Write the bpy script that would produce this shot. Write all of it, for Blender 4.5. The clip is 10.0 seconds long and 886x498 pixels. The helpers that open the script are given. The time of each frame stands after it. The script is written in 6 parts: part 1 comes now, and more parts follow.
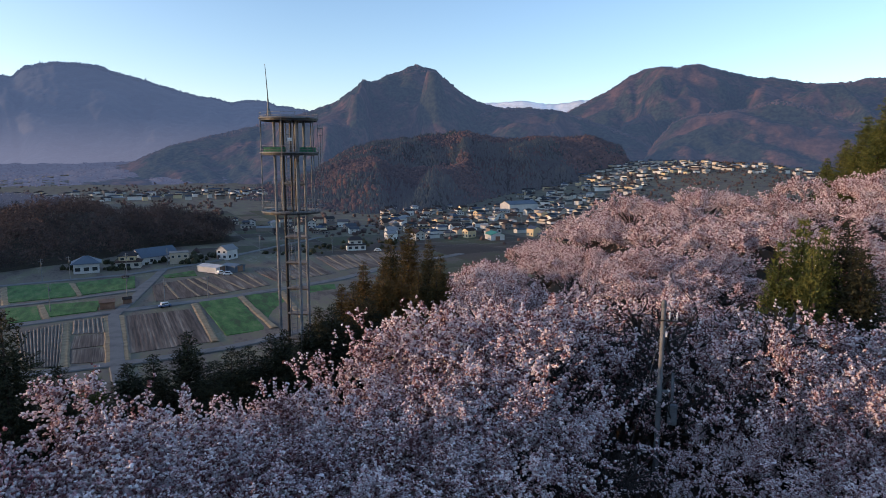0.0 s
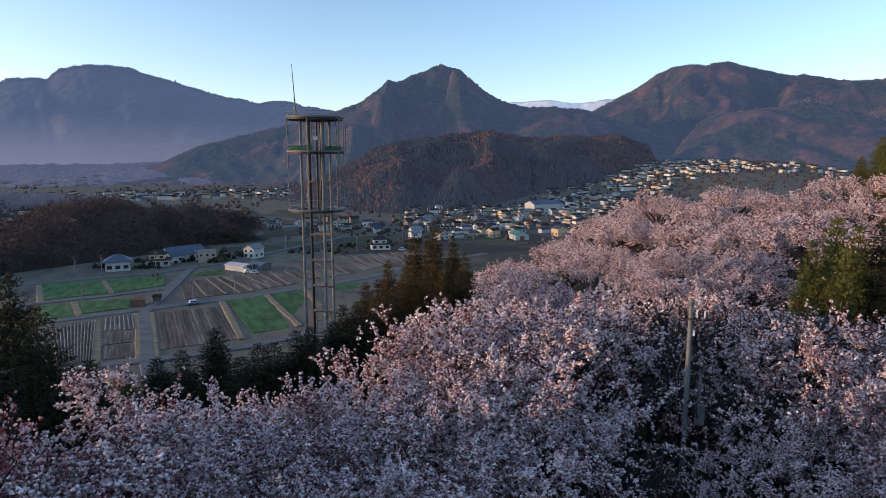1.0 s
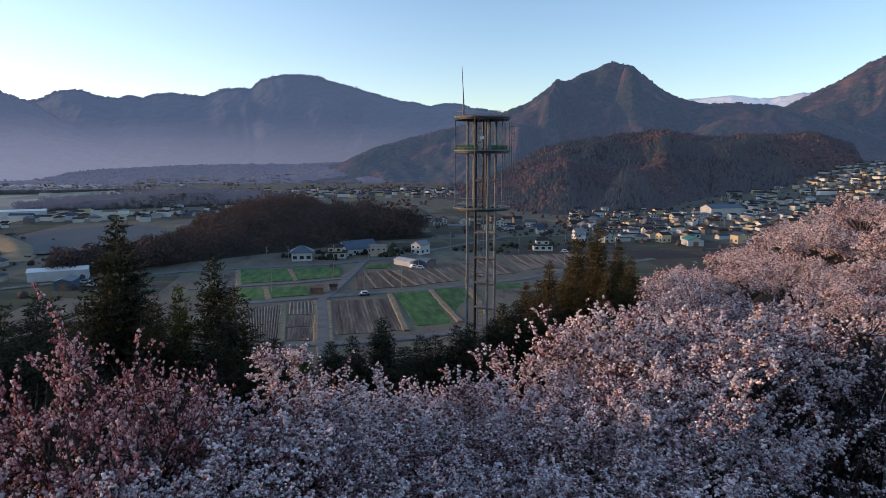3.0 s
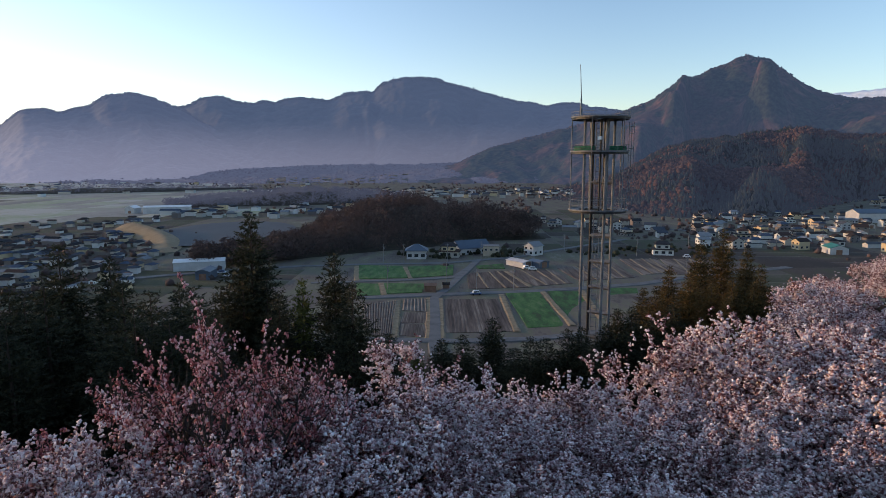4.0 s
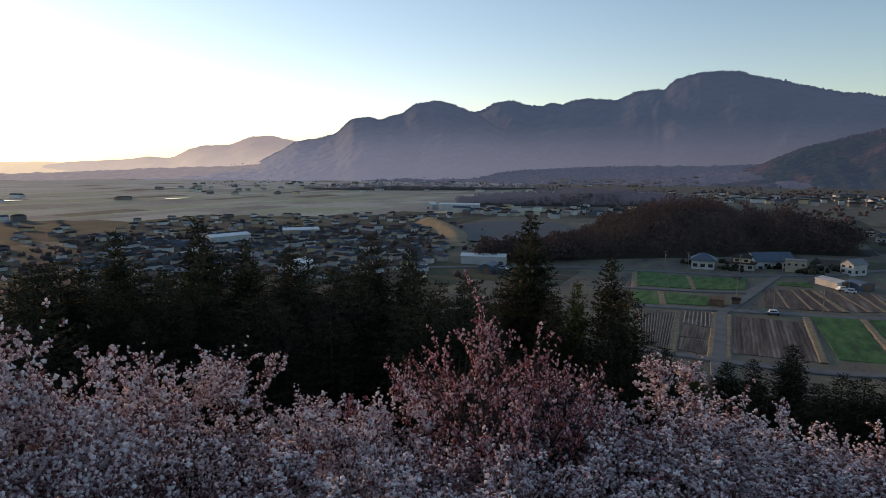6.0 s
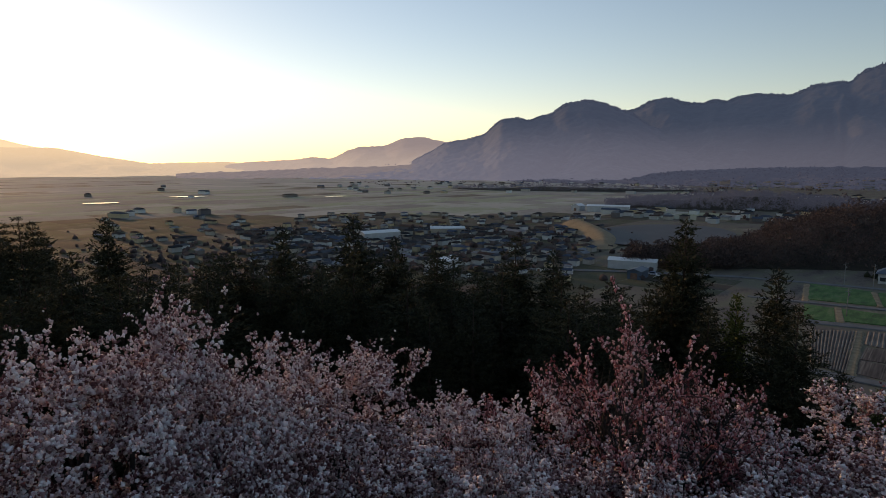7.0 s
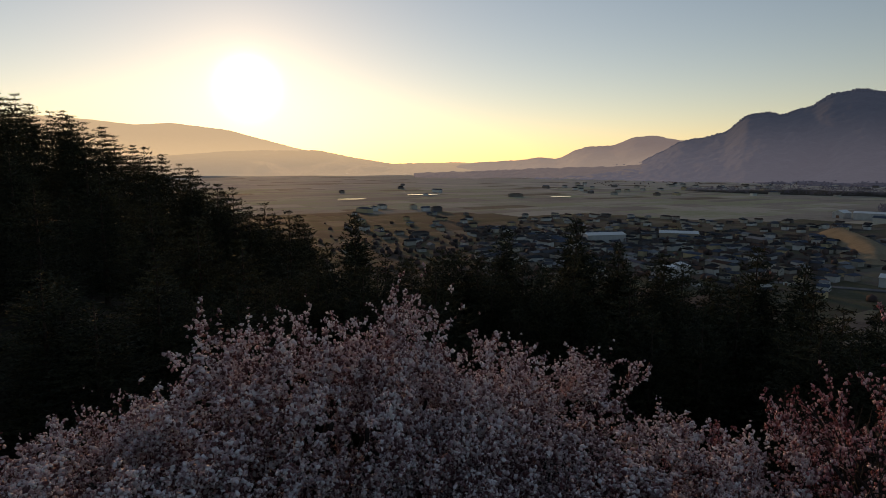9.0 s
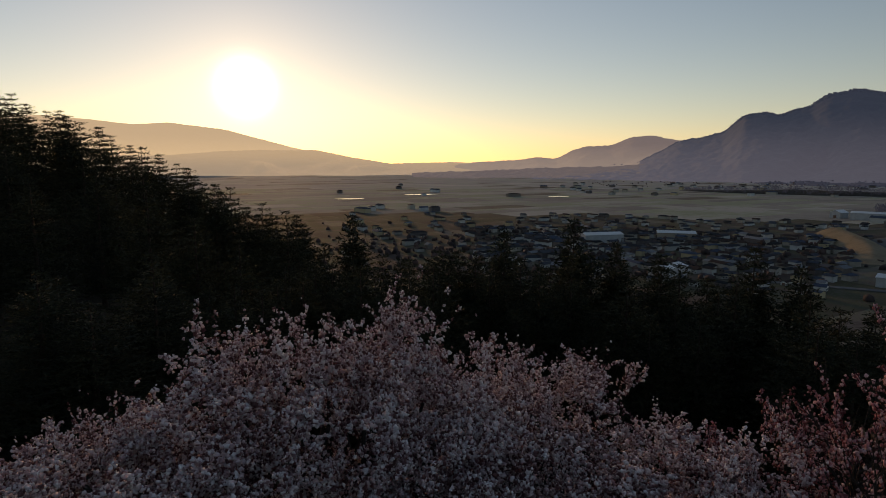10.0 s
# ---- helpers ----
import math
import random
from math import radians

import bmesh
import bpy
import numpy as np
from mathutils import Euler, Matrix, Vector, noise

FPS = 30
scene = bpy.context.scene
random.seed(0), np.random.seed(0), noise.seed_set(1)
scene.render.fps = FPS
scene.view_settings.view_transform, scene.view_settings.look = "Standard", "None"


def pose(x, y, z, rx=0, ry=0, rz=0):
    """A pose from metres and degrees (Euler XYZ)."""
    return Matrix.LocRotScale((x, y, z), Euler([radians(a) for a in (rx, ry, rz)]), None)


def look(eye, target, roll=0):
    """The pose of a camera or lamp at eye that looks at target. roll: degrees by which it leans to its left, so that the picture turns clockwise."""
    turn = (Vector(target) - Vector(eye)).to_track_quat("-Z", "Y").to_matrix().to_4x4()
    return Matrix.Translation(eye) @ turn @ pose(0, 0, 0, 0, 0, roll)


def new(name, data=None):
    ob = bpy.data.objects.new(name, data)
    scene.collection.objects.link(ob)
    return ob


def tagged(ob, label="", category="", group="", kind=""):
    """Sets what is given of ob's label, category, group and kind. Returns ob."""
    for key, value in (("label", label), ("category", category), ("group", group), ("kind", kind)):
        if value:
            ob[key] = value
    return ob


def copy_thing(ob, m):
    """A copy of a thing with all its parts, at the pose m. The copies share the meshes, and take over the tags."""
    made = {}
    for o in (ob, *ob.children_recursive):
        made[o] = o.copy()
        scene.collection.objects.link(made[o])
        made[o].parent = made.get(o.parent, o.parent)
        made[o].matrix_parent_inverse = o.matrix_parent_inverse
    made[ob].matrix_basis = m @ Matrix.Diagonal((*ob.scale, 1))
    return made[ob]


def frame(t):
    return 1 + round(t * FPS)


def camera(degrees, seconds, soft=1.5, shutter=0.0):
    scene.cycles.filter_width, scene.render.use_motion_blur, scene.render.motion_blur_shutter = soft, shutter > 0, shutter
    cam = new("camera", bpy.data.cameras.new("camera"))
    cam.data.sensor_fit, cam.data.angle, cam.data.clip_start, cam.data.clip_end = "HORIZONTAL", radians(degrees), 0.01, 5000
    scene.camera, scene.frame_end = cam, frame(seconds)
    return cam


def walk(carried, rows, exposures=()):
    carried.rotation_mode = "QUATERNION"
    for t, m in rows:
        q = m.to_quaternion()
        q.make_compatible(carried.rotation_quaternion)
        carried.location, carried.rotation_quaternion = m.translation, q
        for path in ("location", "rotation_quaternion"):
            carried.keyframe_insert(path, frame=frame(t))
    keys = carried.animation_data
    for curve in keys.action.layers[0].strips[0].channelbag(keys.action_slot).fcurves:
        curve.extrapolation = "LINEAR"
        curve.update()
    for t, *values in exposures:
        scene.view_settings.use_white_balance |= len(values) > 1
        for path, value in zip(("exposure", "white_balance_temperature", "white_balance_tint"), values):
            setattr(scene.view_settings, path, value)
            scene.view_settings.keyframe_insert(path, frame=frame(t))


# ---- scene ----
# Hillside over a farming valley at low sun. x right, y ahead at the start, z up; the valley floor is z = 0.
EYE_Z = 50.0
EXPOSURES = [(0.0, 1.27, 6450, 21), (3.5, 1.16, 6650, 20), (5.5, 0.85, 7050, 19), (7.5, 0.15, 7950, 22), (8.5, -0.15, 8250, 23), (9.2, -0.36, 8150, 22), (10.0, -0.45, 8100, 22)]
cam = camera(71.2, 10.0, soft=0.35)
walk(cam, [
    (0, pose(0.000, 0.000, 50.000, 81.829, -0.094, 0.000)),
    (0.5, pose(-0.003, -0.034, 49.963, 81.813, -0.014, 0.235)),
    (1, pose(-0.011, -0.032, 49.904, 81.810, 0.037, 2.236)),
    (1.5, pose(-0.017, -0.007, 49.848, 81.814, -0.005, 5.160)),
    (2, pose(-0.015, 0.008, 49.821, 81.832, -0.055, 8.870)),
    (3.5, pose(0.014, -0.014, 49.839, 81.865, 0.031, 22.216)),
    (4, pose(0.038, -0.039, 49.874, 81.882, 0.045, 27.815)),
    (4.5, pose(0.023, -0.026, 49.899, 81.933, 0.111, 34.057)),
    (5, pose(-0.021, 0.015, 49.915, 81.951, 0.057, 40.546)),
    (5.5, pose(-0.065, 0.047, 49.952, 81.989, -0.023, 46.871)),
    (7, pose(-0.055, 0.040, 50.030, 82.040, -0.060, 66.786)),
    (7.5, pose(0.015, 0.007, 50.107, 82.047, -0.107, 73.518)),
    (8, pose(0.055, -0.006, 50.155, 82.052, -0.050, 80.176)),
    (8.5, pose(0.054, 0.012, 50.174, 82.061, -0.013, 85.755)),
    (9, pose(0.067, 0.034, 50.177, 82.049, 0.037, 87.311)),
    (9.5, pose(0.074, 0.056, 50.189, 82.051, 0.056, 87.666)),
    (10, pose(0.063, 0.064, 50.223, 82.034, 0.020, 87.128)),
], EXPOSURES)


# ---- light ----
SUN_AZ, SUN_EL = 104.4, 6.4          # degrees to the left of straight ahead, and above the horizon
SUN_DIR = Vector((-math.sin(radians(SUN_AZ)) * math.cos(radians(SUN_EL)),
                  math.cos(radians(SUN_AZ)) * math.cos(radians(SUN_EL)), math.sin(radians(SUN_EL))))


def make_world():
    w = bpy.data.worlds.new("evening_sky")
    scene.world = w
    w.use_nodes = True
    nt = w.node_tree
    nt.nodes.clear()
    n = nt.nodes.new
    sky = n("ShaderNodeTexSky")
    sky.sky_type = 'NISHITA'
    sky.sun_disc = False
    sky.sun_elevation = radians(SUN_EL)
    sky.sun_rotation = radians(-SUN_AZ)
    sky.altitude = 600
    sky.air_density, sky.dust_density, sky.ozone_density = 1.0, 0.25, 2.2
    coord = n("ShaderNodeTexCoord")
    dot = n("ShaderNodeVectorMath")
    dot.operation = 'DOT_PRODUCT'
    dot.inputs[1].default_value = SUN_DIR
    nt.links.new(coord.outputs["Generated"], dot.inputs[0])
    clampn = n("ShaderNodeMath")
    clampn.operation = 'MAXIMUM'
    clampn.inputs[1].default_value = 0.0
    nt.links.new(dot.outputs["Value"], clampn.inputs[0])
    out_col = sky.outputs[0]
    # the sun's aureole: a small disc and the bright air round it
    for power, col, k in ((2600, (1.0, 0.93, 0.75), 40.0), (300, (1.0, 0.80, 0.45), 1.4), (6, (1.0, 0.74, 0.50), 0.25), (1.2, (0.9, 1.1, 1.15), 0.6)):
        p = n("ShaderNodeMath")
        p.operation = 'POWER'
        p.inputs[1].default_value = power
        nt.links.new(clampn.outputs[0], p.inputs[0])
        mul = n("ShaderNodeVectorMath")
        mul.operation = 'SCALE'
        mul.inputs[0].default_value = [c * k for c in col]
        nt.links.new(p.outputs[0], mul.inputs["Scale"])
        add = n("ShaderNodeVectorMath")
        add.operation = 'ADD'
        nt.links.new(out_col, add.inputs[0])
        nt.links.new(mul.outputs[0], add.inputs[1])
        out_col = add.outputs[0]
    # warm dust low over the horizon, strongest towards the sun
    sep = n("ShaderNodeSeparateXYZ")
    nt.links.new(coord.outputs["Generated"], sep.inputs[0])

    def math_node(op, a, b):
        k = n("ShaderNodeMath")
        k.operation = op
        for i, q in enumerate((a, b)):
            if isinstance(q, (int, float)):
                k.inputs[i].default_value = q
            else:
                nt.links.new(q, k.inputs[i])
        return k.outputs[0]
    up = math_node('MAXIMUM', sep.outputs[2], 0.0)
    low = math_node('POWER', math_node('SUBTRACT', 1.0, up), 9.0)
    side = math_node('POWER', math_node('MULTIPLY', math_node('ADD', dot.outputs["Value"], 1.0), 0.5), 2.5)
    dust = n("ShaderNodeVectorMath")
    dust.operation = 'SCALE'
    dust.inputs[0].default_value = (1.75, 1.05, 0.8)
    nt.links.new(math_node('MULTIPLY', low, side), dust.inputs["Scale"])
    add = n("ShaderNodeVectorMath")
    add.operation = 'ADD'
    nt.links.new(out_col, add.inputs[0])
    nt.links.new(dust.outputs[0], add.inputs[1])
    out_col = add.outputs[0]
    bg = n("ShaderNodeBackground")
    bg.inputs["Strength"].default_value = 0.15
    nt.links.new(out_col, bg.inputs["Color"])
    out = n("ShaderNodeOutputWorld")
    nt.links.new(bg.outputs[0], out.inputs[0])


make_world()
sun_data = bpy.data.lights.new("sun", 'SUN')
sun_data.energy, sun_data.angle, sun_data.color = 1.35, radians(0.6), (1.0, 0.62, 0.27)
sun = new("sun", sun_data)
sun.matrix_world = look((0, 0, 0), tuple(-SUN_DIR))


# ---- materials ----
def mat(name, cols, size=1.0, fine=0.1, rough=0.9, bump=0.0, vary=0.0, island=False, translucent=0.0, metal=0.0,
        stretch=(1, 1, 1), glow=None, mist=None, spec=0.3, span=(0.45, 1.0), turn=0.0):
    """cols: two to four colours that noise at the size `size` (metres) blends; fine: size of the grain; vary: how far objects differ."""
    m = bpy.data.materials.new(name)
    m.use_nodes = True
    nt = m.node_tree
    nt.nodes.clear()
    n, link = nt.nodes.new, nt.links.new
    geo = n("ShaderNodeNewGeometry")
    mapn = n("ShaderNodeMapping")
    mapn.vector_type = 'TEXTURE'
    mapn.inputs["Scale"].default_value = [1 / k for k in stretch]
    mapn.inputs["Rotation"].default_value = (0, 0, radians(turn))
    link(geo.outputs["Position"], mapn.inputs["Vector"])
    big = n("ShaderNodeTexNoise")
    big.inputs["Scale"].default_value = 1.0 / size
    big.inputs["Detail"].default_value = 4.0
    link(mapn.outputs[0], big.inputs["Vector"])
    small = n("ShaderNodeTexNoise")
    small.inputs["Scale"].default_value = 1.0 / fine
    small.inputs["Detail"].default_value = 3.0
    link(mapn.outputs[0], small.inputs["Vector"])
    mixf = n("ShaderNodeMath")
    mixf.operation = 'MULTIPLY_ADD'
    mixf.inputs[1].default_value = 0.45
    link(small.outputs[0], mixf.inputs[0])
    link(big.outputs[0], mixf.inputs[2])
    fac = mixf.outputs[0]
    if vary:
        rnd = geo.outputs["Random Per Island"] if island else n("ShaderNodeObjectInfo").outputs["Random"]
        ad = n("ShaderNodeMath")
        ad.operation = 'MULTIPLY_ADD'
        ad.inputs[1].default_value = vary
        link(rnd, ad.inputs[0])
        link(fac, ad.inputs[2])
        sub = n("ShaderNodeMath")
        sub.operation = 'SUBTRACT'
        sub.inputs[1].default_value = vary / 2
        link(ad.outputs[0], sub.inputs[0])
        fac = sub.outputs[0]
    ramp = n("ShaderNodeValToRGB")
    el = ramp.color_ramp.elements
    k = len(cols)
    while len(el) < k:
        el.new(0.5)
    for i, c in enumerate(cols):
        el[i].position = span[0] + (span[1] - span[0]) * i / (k - 1)
        el[i].color = (*c, 1)
    link(fac, ramp.inputs[0])
    bs = n("ShaderNodeBsdfPrincipled")
    link(ramp.outputs[0], bs.inputs["Base Color"])
    bs.inputs["Roughness"].default_value = rough
    bs.inputs["Metallic"].default_value = metal
    bs.inputs["Specular IOR Level"].default_value = spec
    if bump:
        b = n("ShaderNodeBump")
        b.inputs["Strength"].default_value = 0.8
        b.inputs["Distance"].default_value = bump
        link(small.outputs[0], b.inputs["Height"])
        link(b.outputs[0], bs.inputs["Normal"])
    sh = bs.outputs[0]
    if translucent:
        tr = n("ShaderNodeBsdfTranslucent")
        link(ramp.outputs[0], tr.inputs["Color"])
        mx = n("ShaderNodeMixShader")
        mx.inputs[0].default_value = translucent
        link(sh, mx.inputs[1])
        link(tr.outputs[0], mx.inputs[2])
        sh = mx.outputs[0]
    # even surface emission in place of distance haze
    if glow:
        bs.inputs["Emission Color"].default_value = (*glow[:3], 1)
        bs.inputs["Emission Strength"].default_value = glow[3]
    # painted mist: more emission low down and towards the sun
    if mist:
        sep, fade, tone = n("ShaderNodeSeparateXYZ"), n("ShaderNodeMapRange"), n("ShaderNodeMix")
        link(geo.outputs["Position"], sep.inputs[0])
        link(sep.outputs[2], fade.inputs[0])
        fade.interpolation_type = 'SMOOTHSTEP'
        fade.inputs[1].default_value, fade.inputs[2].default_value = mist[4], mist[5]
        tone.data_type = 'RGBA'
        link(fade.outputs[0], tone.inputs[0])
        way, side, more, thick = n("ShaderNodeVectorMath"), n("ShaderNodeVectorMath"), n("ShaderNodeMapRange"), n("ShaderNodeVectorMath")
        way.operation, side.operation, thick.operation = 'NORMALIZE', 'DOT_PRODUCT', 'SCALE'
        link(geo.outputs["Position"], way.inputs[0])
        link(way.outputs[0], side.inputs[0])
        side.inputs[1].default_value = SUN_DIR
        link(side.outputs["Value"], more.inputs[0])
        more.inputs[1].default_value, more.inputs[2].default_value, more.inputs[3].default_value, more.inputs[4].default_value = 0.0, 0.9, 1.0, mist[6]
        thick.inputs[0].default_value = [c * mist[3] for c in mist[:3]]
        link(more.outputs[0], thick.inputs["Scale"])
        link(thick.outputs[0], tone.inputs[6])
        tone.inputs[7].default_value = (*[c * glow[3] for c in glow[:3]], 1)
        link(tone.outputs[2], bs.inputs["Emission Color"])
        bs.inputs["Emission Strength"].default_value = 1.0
    out = n("ShaderNodeOutputMaterial")
    link(sh, out.inputs[0])
    return m


M_GROUND = mat("dry_grass_and_earth", [(0.018, 0.014, 0.010), (0.040, 0.030, 0.020), (0.045, 0.038, 0.020)], 3, 0.15, bump=0.08)
M_VALLEY = mat("valley_earth", [(0.10, 0.080, 0.068), (0.155, 0.128, 0.106), (0.15, 0.142, 0.092), (0.225, 0.19, 0.15)], 9, 0.9, 0.9, stretch=(1, 0.35, 1), turn=28, span=(0.55, 0.95), spec=0.15)
M_BLOSSOM = mat("cherry_blossom", [(0.17, 0.065, 0.065), (0.58, 0.365, 0.363), (0.80, 0.61, 0.60), (0.96, 0.84, 0.83)], 1.6, 0.12, 0.7, vary=0.85, island=True, translucent=0.1)
M_BLOSSOM_RED = mat("cherry_buds_and_bronze_leaves", [(0.30, 0.08, 0.085), (0.68, 0.29, 0.30), (0.92, 0.68, 0.68)], 1.3, 0.12, 0.7, vary=0.7, island=True, translucent=0.2)
M_BARK = mat("cherry_bark", [(0.028, 0.022, 0.02), (0.07, 0.055, 0.048)], 0.5, 0.05, 0.9, bump=0.02, stretch=(1, 1, 3))
M_CONIFER = mat("conifer_needles", [(0.018, 0.020, 0.011), (0.036, 0.038, 0.018), (0.066, 0.058, 0.026)], 1.5, 0.2, 0.8, vary=0.5, island=True, translucent=0.15)
M_CEDAR = mat("rusty_cedar_needles", [(0.036, 0.036, 0.013), (0.10, 0.068, 0.021), (0.15, 0.088, 0.027)], 2.2, 0.2, 0.8, vary=0.6, island=True, translucent=0.15)
M_CYPRESS = mat("yellow_green_needles", [(0.04, 0.056, 0.014), (0.10, 0.115, 0.026), (0.16, 0.15, 0.036)], 1.6, 0.2, 0.8, vary=0.5, island=True, translucent=0.15)
M_CBARK = mat("conifer_bark", [(0.04, 0.025, 0.018), (0.09, 0.06, 0.045)], 0.4, 0.06, 0.95, bump=0.02, stretch=(1, 1, 0.2))
def woodland(name, green, brown, glow, bump):
    """A wooded slope: stands of dark conifers and of reddish bare trees with soft ragged edges, mottled crown by crown."""
    m = bpy.data.materials.new(name)
    m.use_nodes = True
    nt = m.node_tree
    n, link = nt.nodes.new, nt.links.new
    bs = nt.nodes["Principled BSDF"]
    geo = n("ShaderNodeNewGeometry")

    def field(scale, detail, rough=0.6):
        k = n("ShaderNodeTexNoise")
        k.inputs["Scale"].default_value, k.inputs["Detail"].default_value, k.inputs["Roughness"].default_value = scale, detail, rough
        link(geo.outputs["Position"], k.inputs["Vector"])
        return k.outputs[0]

    def tone(fac, cols, lo, hi):
        r = n("ShaderNodeValToRGB")
        r.color_ramp.elements[0].position, r.color_ramp.elements[1].position = lo, hi
        r.color_ramp.elements[0].color, r.color_ramp.elements[1].color = (*cols[0], 1), (*cols[1], 1)
        link(fac, r.inputs[0])
        return r.outputs[0]
    stands, crowns, tint = field(1 / 150, 6, 0.68), field(1 / 9, 3), field(1 / 60, 5)
    edge = n("ShaderNodeMapRange")
    edge.interpolation_type = 'SMOOTHSTEP'
    edge.inputs[1].default_value, edge.inputs[2].default_value = 0.44, 0.56
    link(stands, edge.inputs[0])
    mix = n("ShaderNodeMix")
    mix.data_type = 'RGBA'
    link(edge.outputs[0], mix.inputs[0])
    link(tone(crowns, green, 0.35, 0.65), mix.inputs[6])
    link(tone(tint, brown, 0.38, 0.64), mix.inputs[7])
    speck = n("ShaderNodeMix")
    speck.data_type, speck.blend_type = 'RGBA', 'MULTIPLY'
    speck.inputs[0].default_value = 0.55
    link(mix.outputs[2], speck.inputs[6])
    link(tone(crowns, ((0.45, 0.45, 0.48), (1, 1, 1)), 0.38, 0.58), speck.inputs[7])
    link(speck.outputs[2], bs.inputs["Base Color"])
    bs.inputs["Roughness"].default_value, bs.inputs["Specular IOR Level"].default_value = 0.95, 0.05
    # bluish emission over the whole slope stands in for haze
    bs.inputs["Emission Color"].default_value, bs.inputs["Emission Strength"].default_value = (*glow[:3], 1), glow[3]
    b = n("ShaderNodeBump")
    b.inputs["Strength"].default_value, b.inputs["Distance"].default_value = 0.7, bump
    link(crowns, b.inputs["Height"])
    link(b.outputs[0], bs.inputs["Normal"])
    return m


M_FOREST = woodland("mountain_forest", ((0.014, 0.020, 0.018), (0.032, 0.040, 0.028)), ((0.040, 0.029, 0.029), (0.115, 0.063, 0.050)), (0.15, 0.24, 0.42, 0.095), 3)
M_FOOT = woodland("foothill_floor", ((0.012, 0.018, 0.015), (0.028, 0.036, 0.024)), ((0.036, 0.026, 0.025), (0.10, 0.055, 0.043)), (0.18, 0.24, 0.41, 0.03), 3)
# The glow of these far trees is bluish haze painted as emission.
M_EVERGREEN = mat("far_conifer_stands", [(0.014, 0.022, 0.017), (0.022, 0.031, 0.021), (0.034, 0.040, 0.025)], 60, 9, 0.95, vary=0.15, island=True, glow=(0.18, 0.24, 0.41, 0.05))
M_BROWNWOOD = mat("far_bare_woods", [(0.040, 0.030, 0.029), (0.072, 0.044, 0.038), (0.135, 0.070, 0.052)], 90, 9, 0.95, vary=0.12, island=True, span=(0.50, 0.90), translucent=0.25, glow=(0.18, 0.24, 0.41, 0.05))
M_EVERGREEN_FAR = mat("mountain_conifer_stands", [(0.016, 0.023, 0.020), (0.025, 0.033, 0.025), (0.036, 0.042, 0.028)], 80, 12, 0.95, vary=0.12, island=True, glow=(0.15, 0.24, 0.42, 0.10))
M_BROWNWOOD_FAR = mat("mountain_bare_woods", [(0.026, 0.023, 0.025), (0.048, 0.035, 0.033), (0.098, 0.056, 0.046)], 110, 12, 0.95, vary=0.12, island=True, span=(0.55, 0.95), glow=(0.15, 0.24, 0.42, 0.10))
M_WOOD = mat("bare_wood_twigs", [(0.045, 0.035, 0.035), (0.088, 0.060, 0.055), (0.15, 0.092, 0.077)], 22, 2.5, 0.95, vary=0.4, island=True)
# Twigs as in M_WOOD, haze put into a grey-blue base and emission.
M_FARWOOD = mat("hazed_wood_twigs", [(0.075, 0.068, 0.075), (0.11, 0.093, 0.096), (0.15, 0.12, 0.115)], 40, 4, 0.95, vary=0.3, island=True, glow=(0.18, 0.23, 0.38, 0.09))
M_SCRUB = mat("bare_scrub_twigs", [(0.04, 0.028, 0.02), (0.10, 0.065, 0.045)], 1.0, 0.1, 0.95)
M_GREEN = mat("young_wheat", [(0.040, 0.065, 0.020), (0.038, 0.11, 0.026), (0.065, 0.15, 0.036), (0.12, 0.16, 0.06)], 2.5, 0.35, 0.85, bump=0.06, vary=0.12, stretch=(1, 0.3, 1), turn=28, span=(0.55, 0.95))
M_SOIL = mat("ploughed_soil", [(0.055, 0.038, 0.031), (0.10, 0.070, 0.056), (0.145, 0.105, 0.083), (0.24, 0.19, 0.15)], 2.2, 0.5, 0.95, bump=0.1, vary=0.2, stretch=(1, 0.07, 1), turn=28, span=(0.5, 0.95))
M_PALESOIL = mat("dry_pale_soil", [(0.13, 0.105, 0.085), (0.20, 0.165, 0.135), (0.27, 0.23, 0.19)], 4, 0.3, 0.95, bump=0.05)
M_TAN = mat("dry_straw_bank", [(0.16, 0.115, 0.07), (0.26, 0.19, 0.115), (0.33, 0.25, 0.16)], 2, 0.2, 0.95, bump=0.04)
M_ROAD = mat("grey_asphalt", [(0.09, 0.09, 0.092), (0.14, 0.138, 0.136), (0.17, 0.165, 0.16)], 4, 0.2, 0.9)
# Field colours lightened and greyed: the plain's haze is in the base colour.
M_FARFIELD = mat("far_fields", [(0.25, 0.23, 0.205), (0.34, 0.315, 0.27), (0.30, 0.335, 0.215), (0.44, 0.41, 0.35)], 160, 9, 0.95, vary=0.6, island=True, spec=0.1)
# The farthest fields, painted paler still for the same haze.
M_HAZEFIELD = mat("haze_paled_fields", [(0.33, 0.312, 0.295), (0.42, 0.395, 0.365), (0.375, 0.385, 0.31), (0.52, 0.485, 0.44)], 220, 14, 0.95, vary=0.5, island=True, spec=0.1)
# Brown soil, darkened so that its colour carries the shade over the town.
M_NEARFIELD = mat("brown_plots", [(0.062, 0.050, 0.044), (0.088, 0.070, 0.060), (0.080, 0.086, 0.050), (0.13, 0.105, 0.086)], 26, 1.2, 0.95, vary=0.40, island=True, stretch=(1, 0.5, 1), turn=28, spec=0.1)
M_SAND = mat("yellow_earth_bank", [(0.19, 0.14, 0.085), (0.27, 0.20, 0.12), (0.31, 0.235, 0.15)], 8, 0.8, 0.95, bump=0.2)
M_STEEL = mat("weathered_galvanised_steel", [(0.095, 0.099, 0.104), (0.165, 0.168, 0.172), (0.25, 0.25, 0.248)], 0.7, 0.06, 0.65, bump=0.002, metal=0.1)
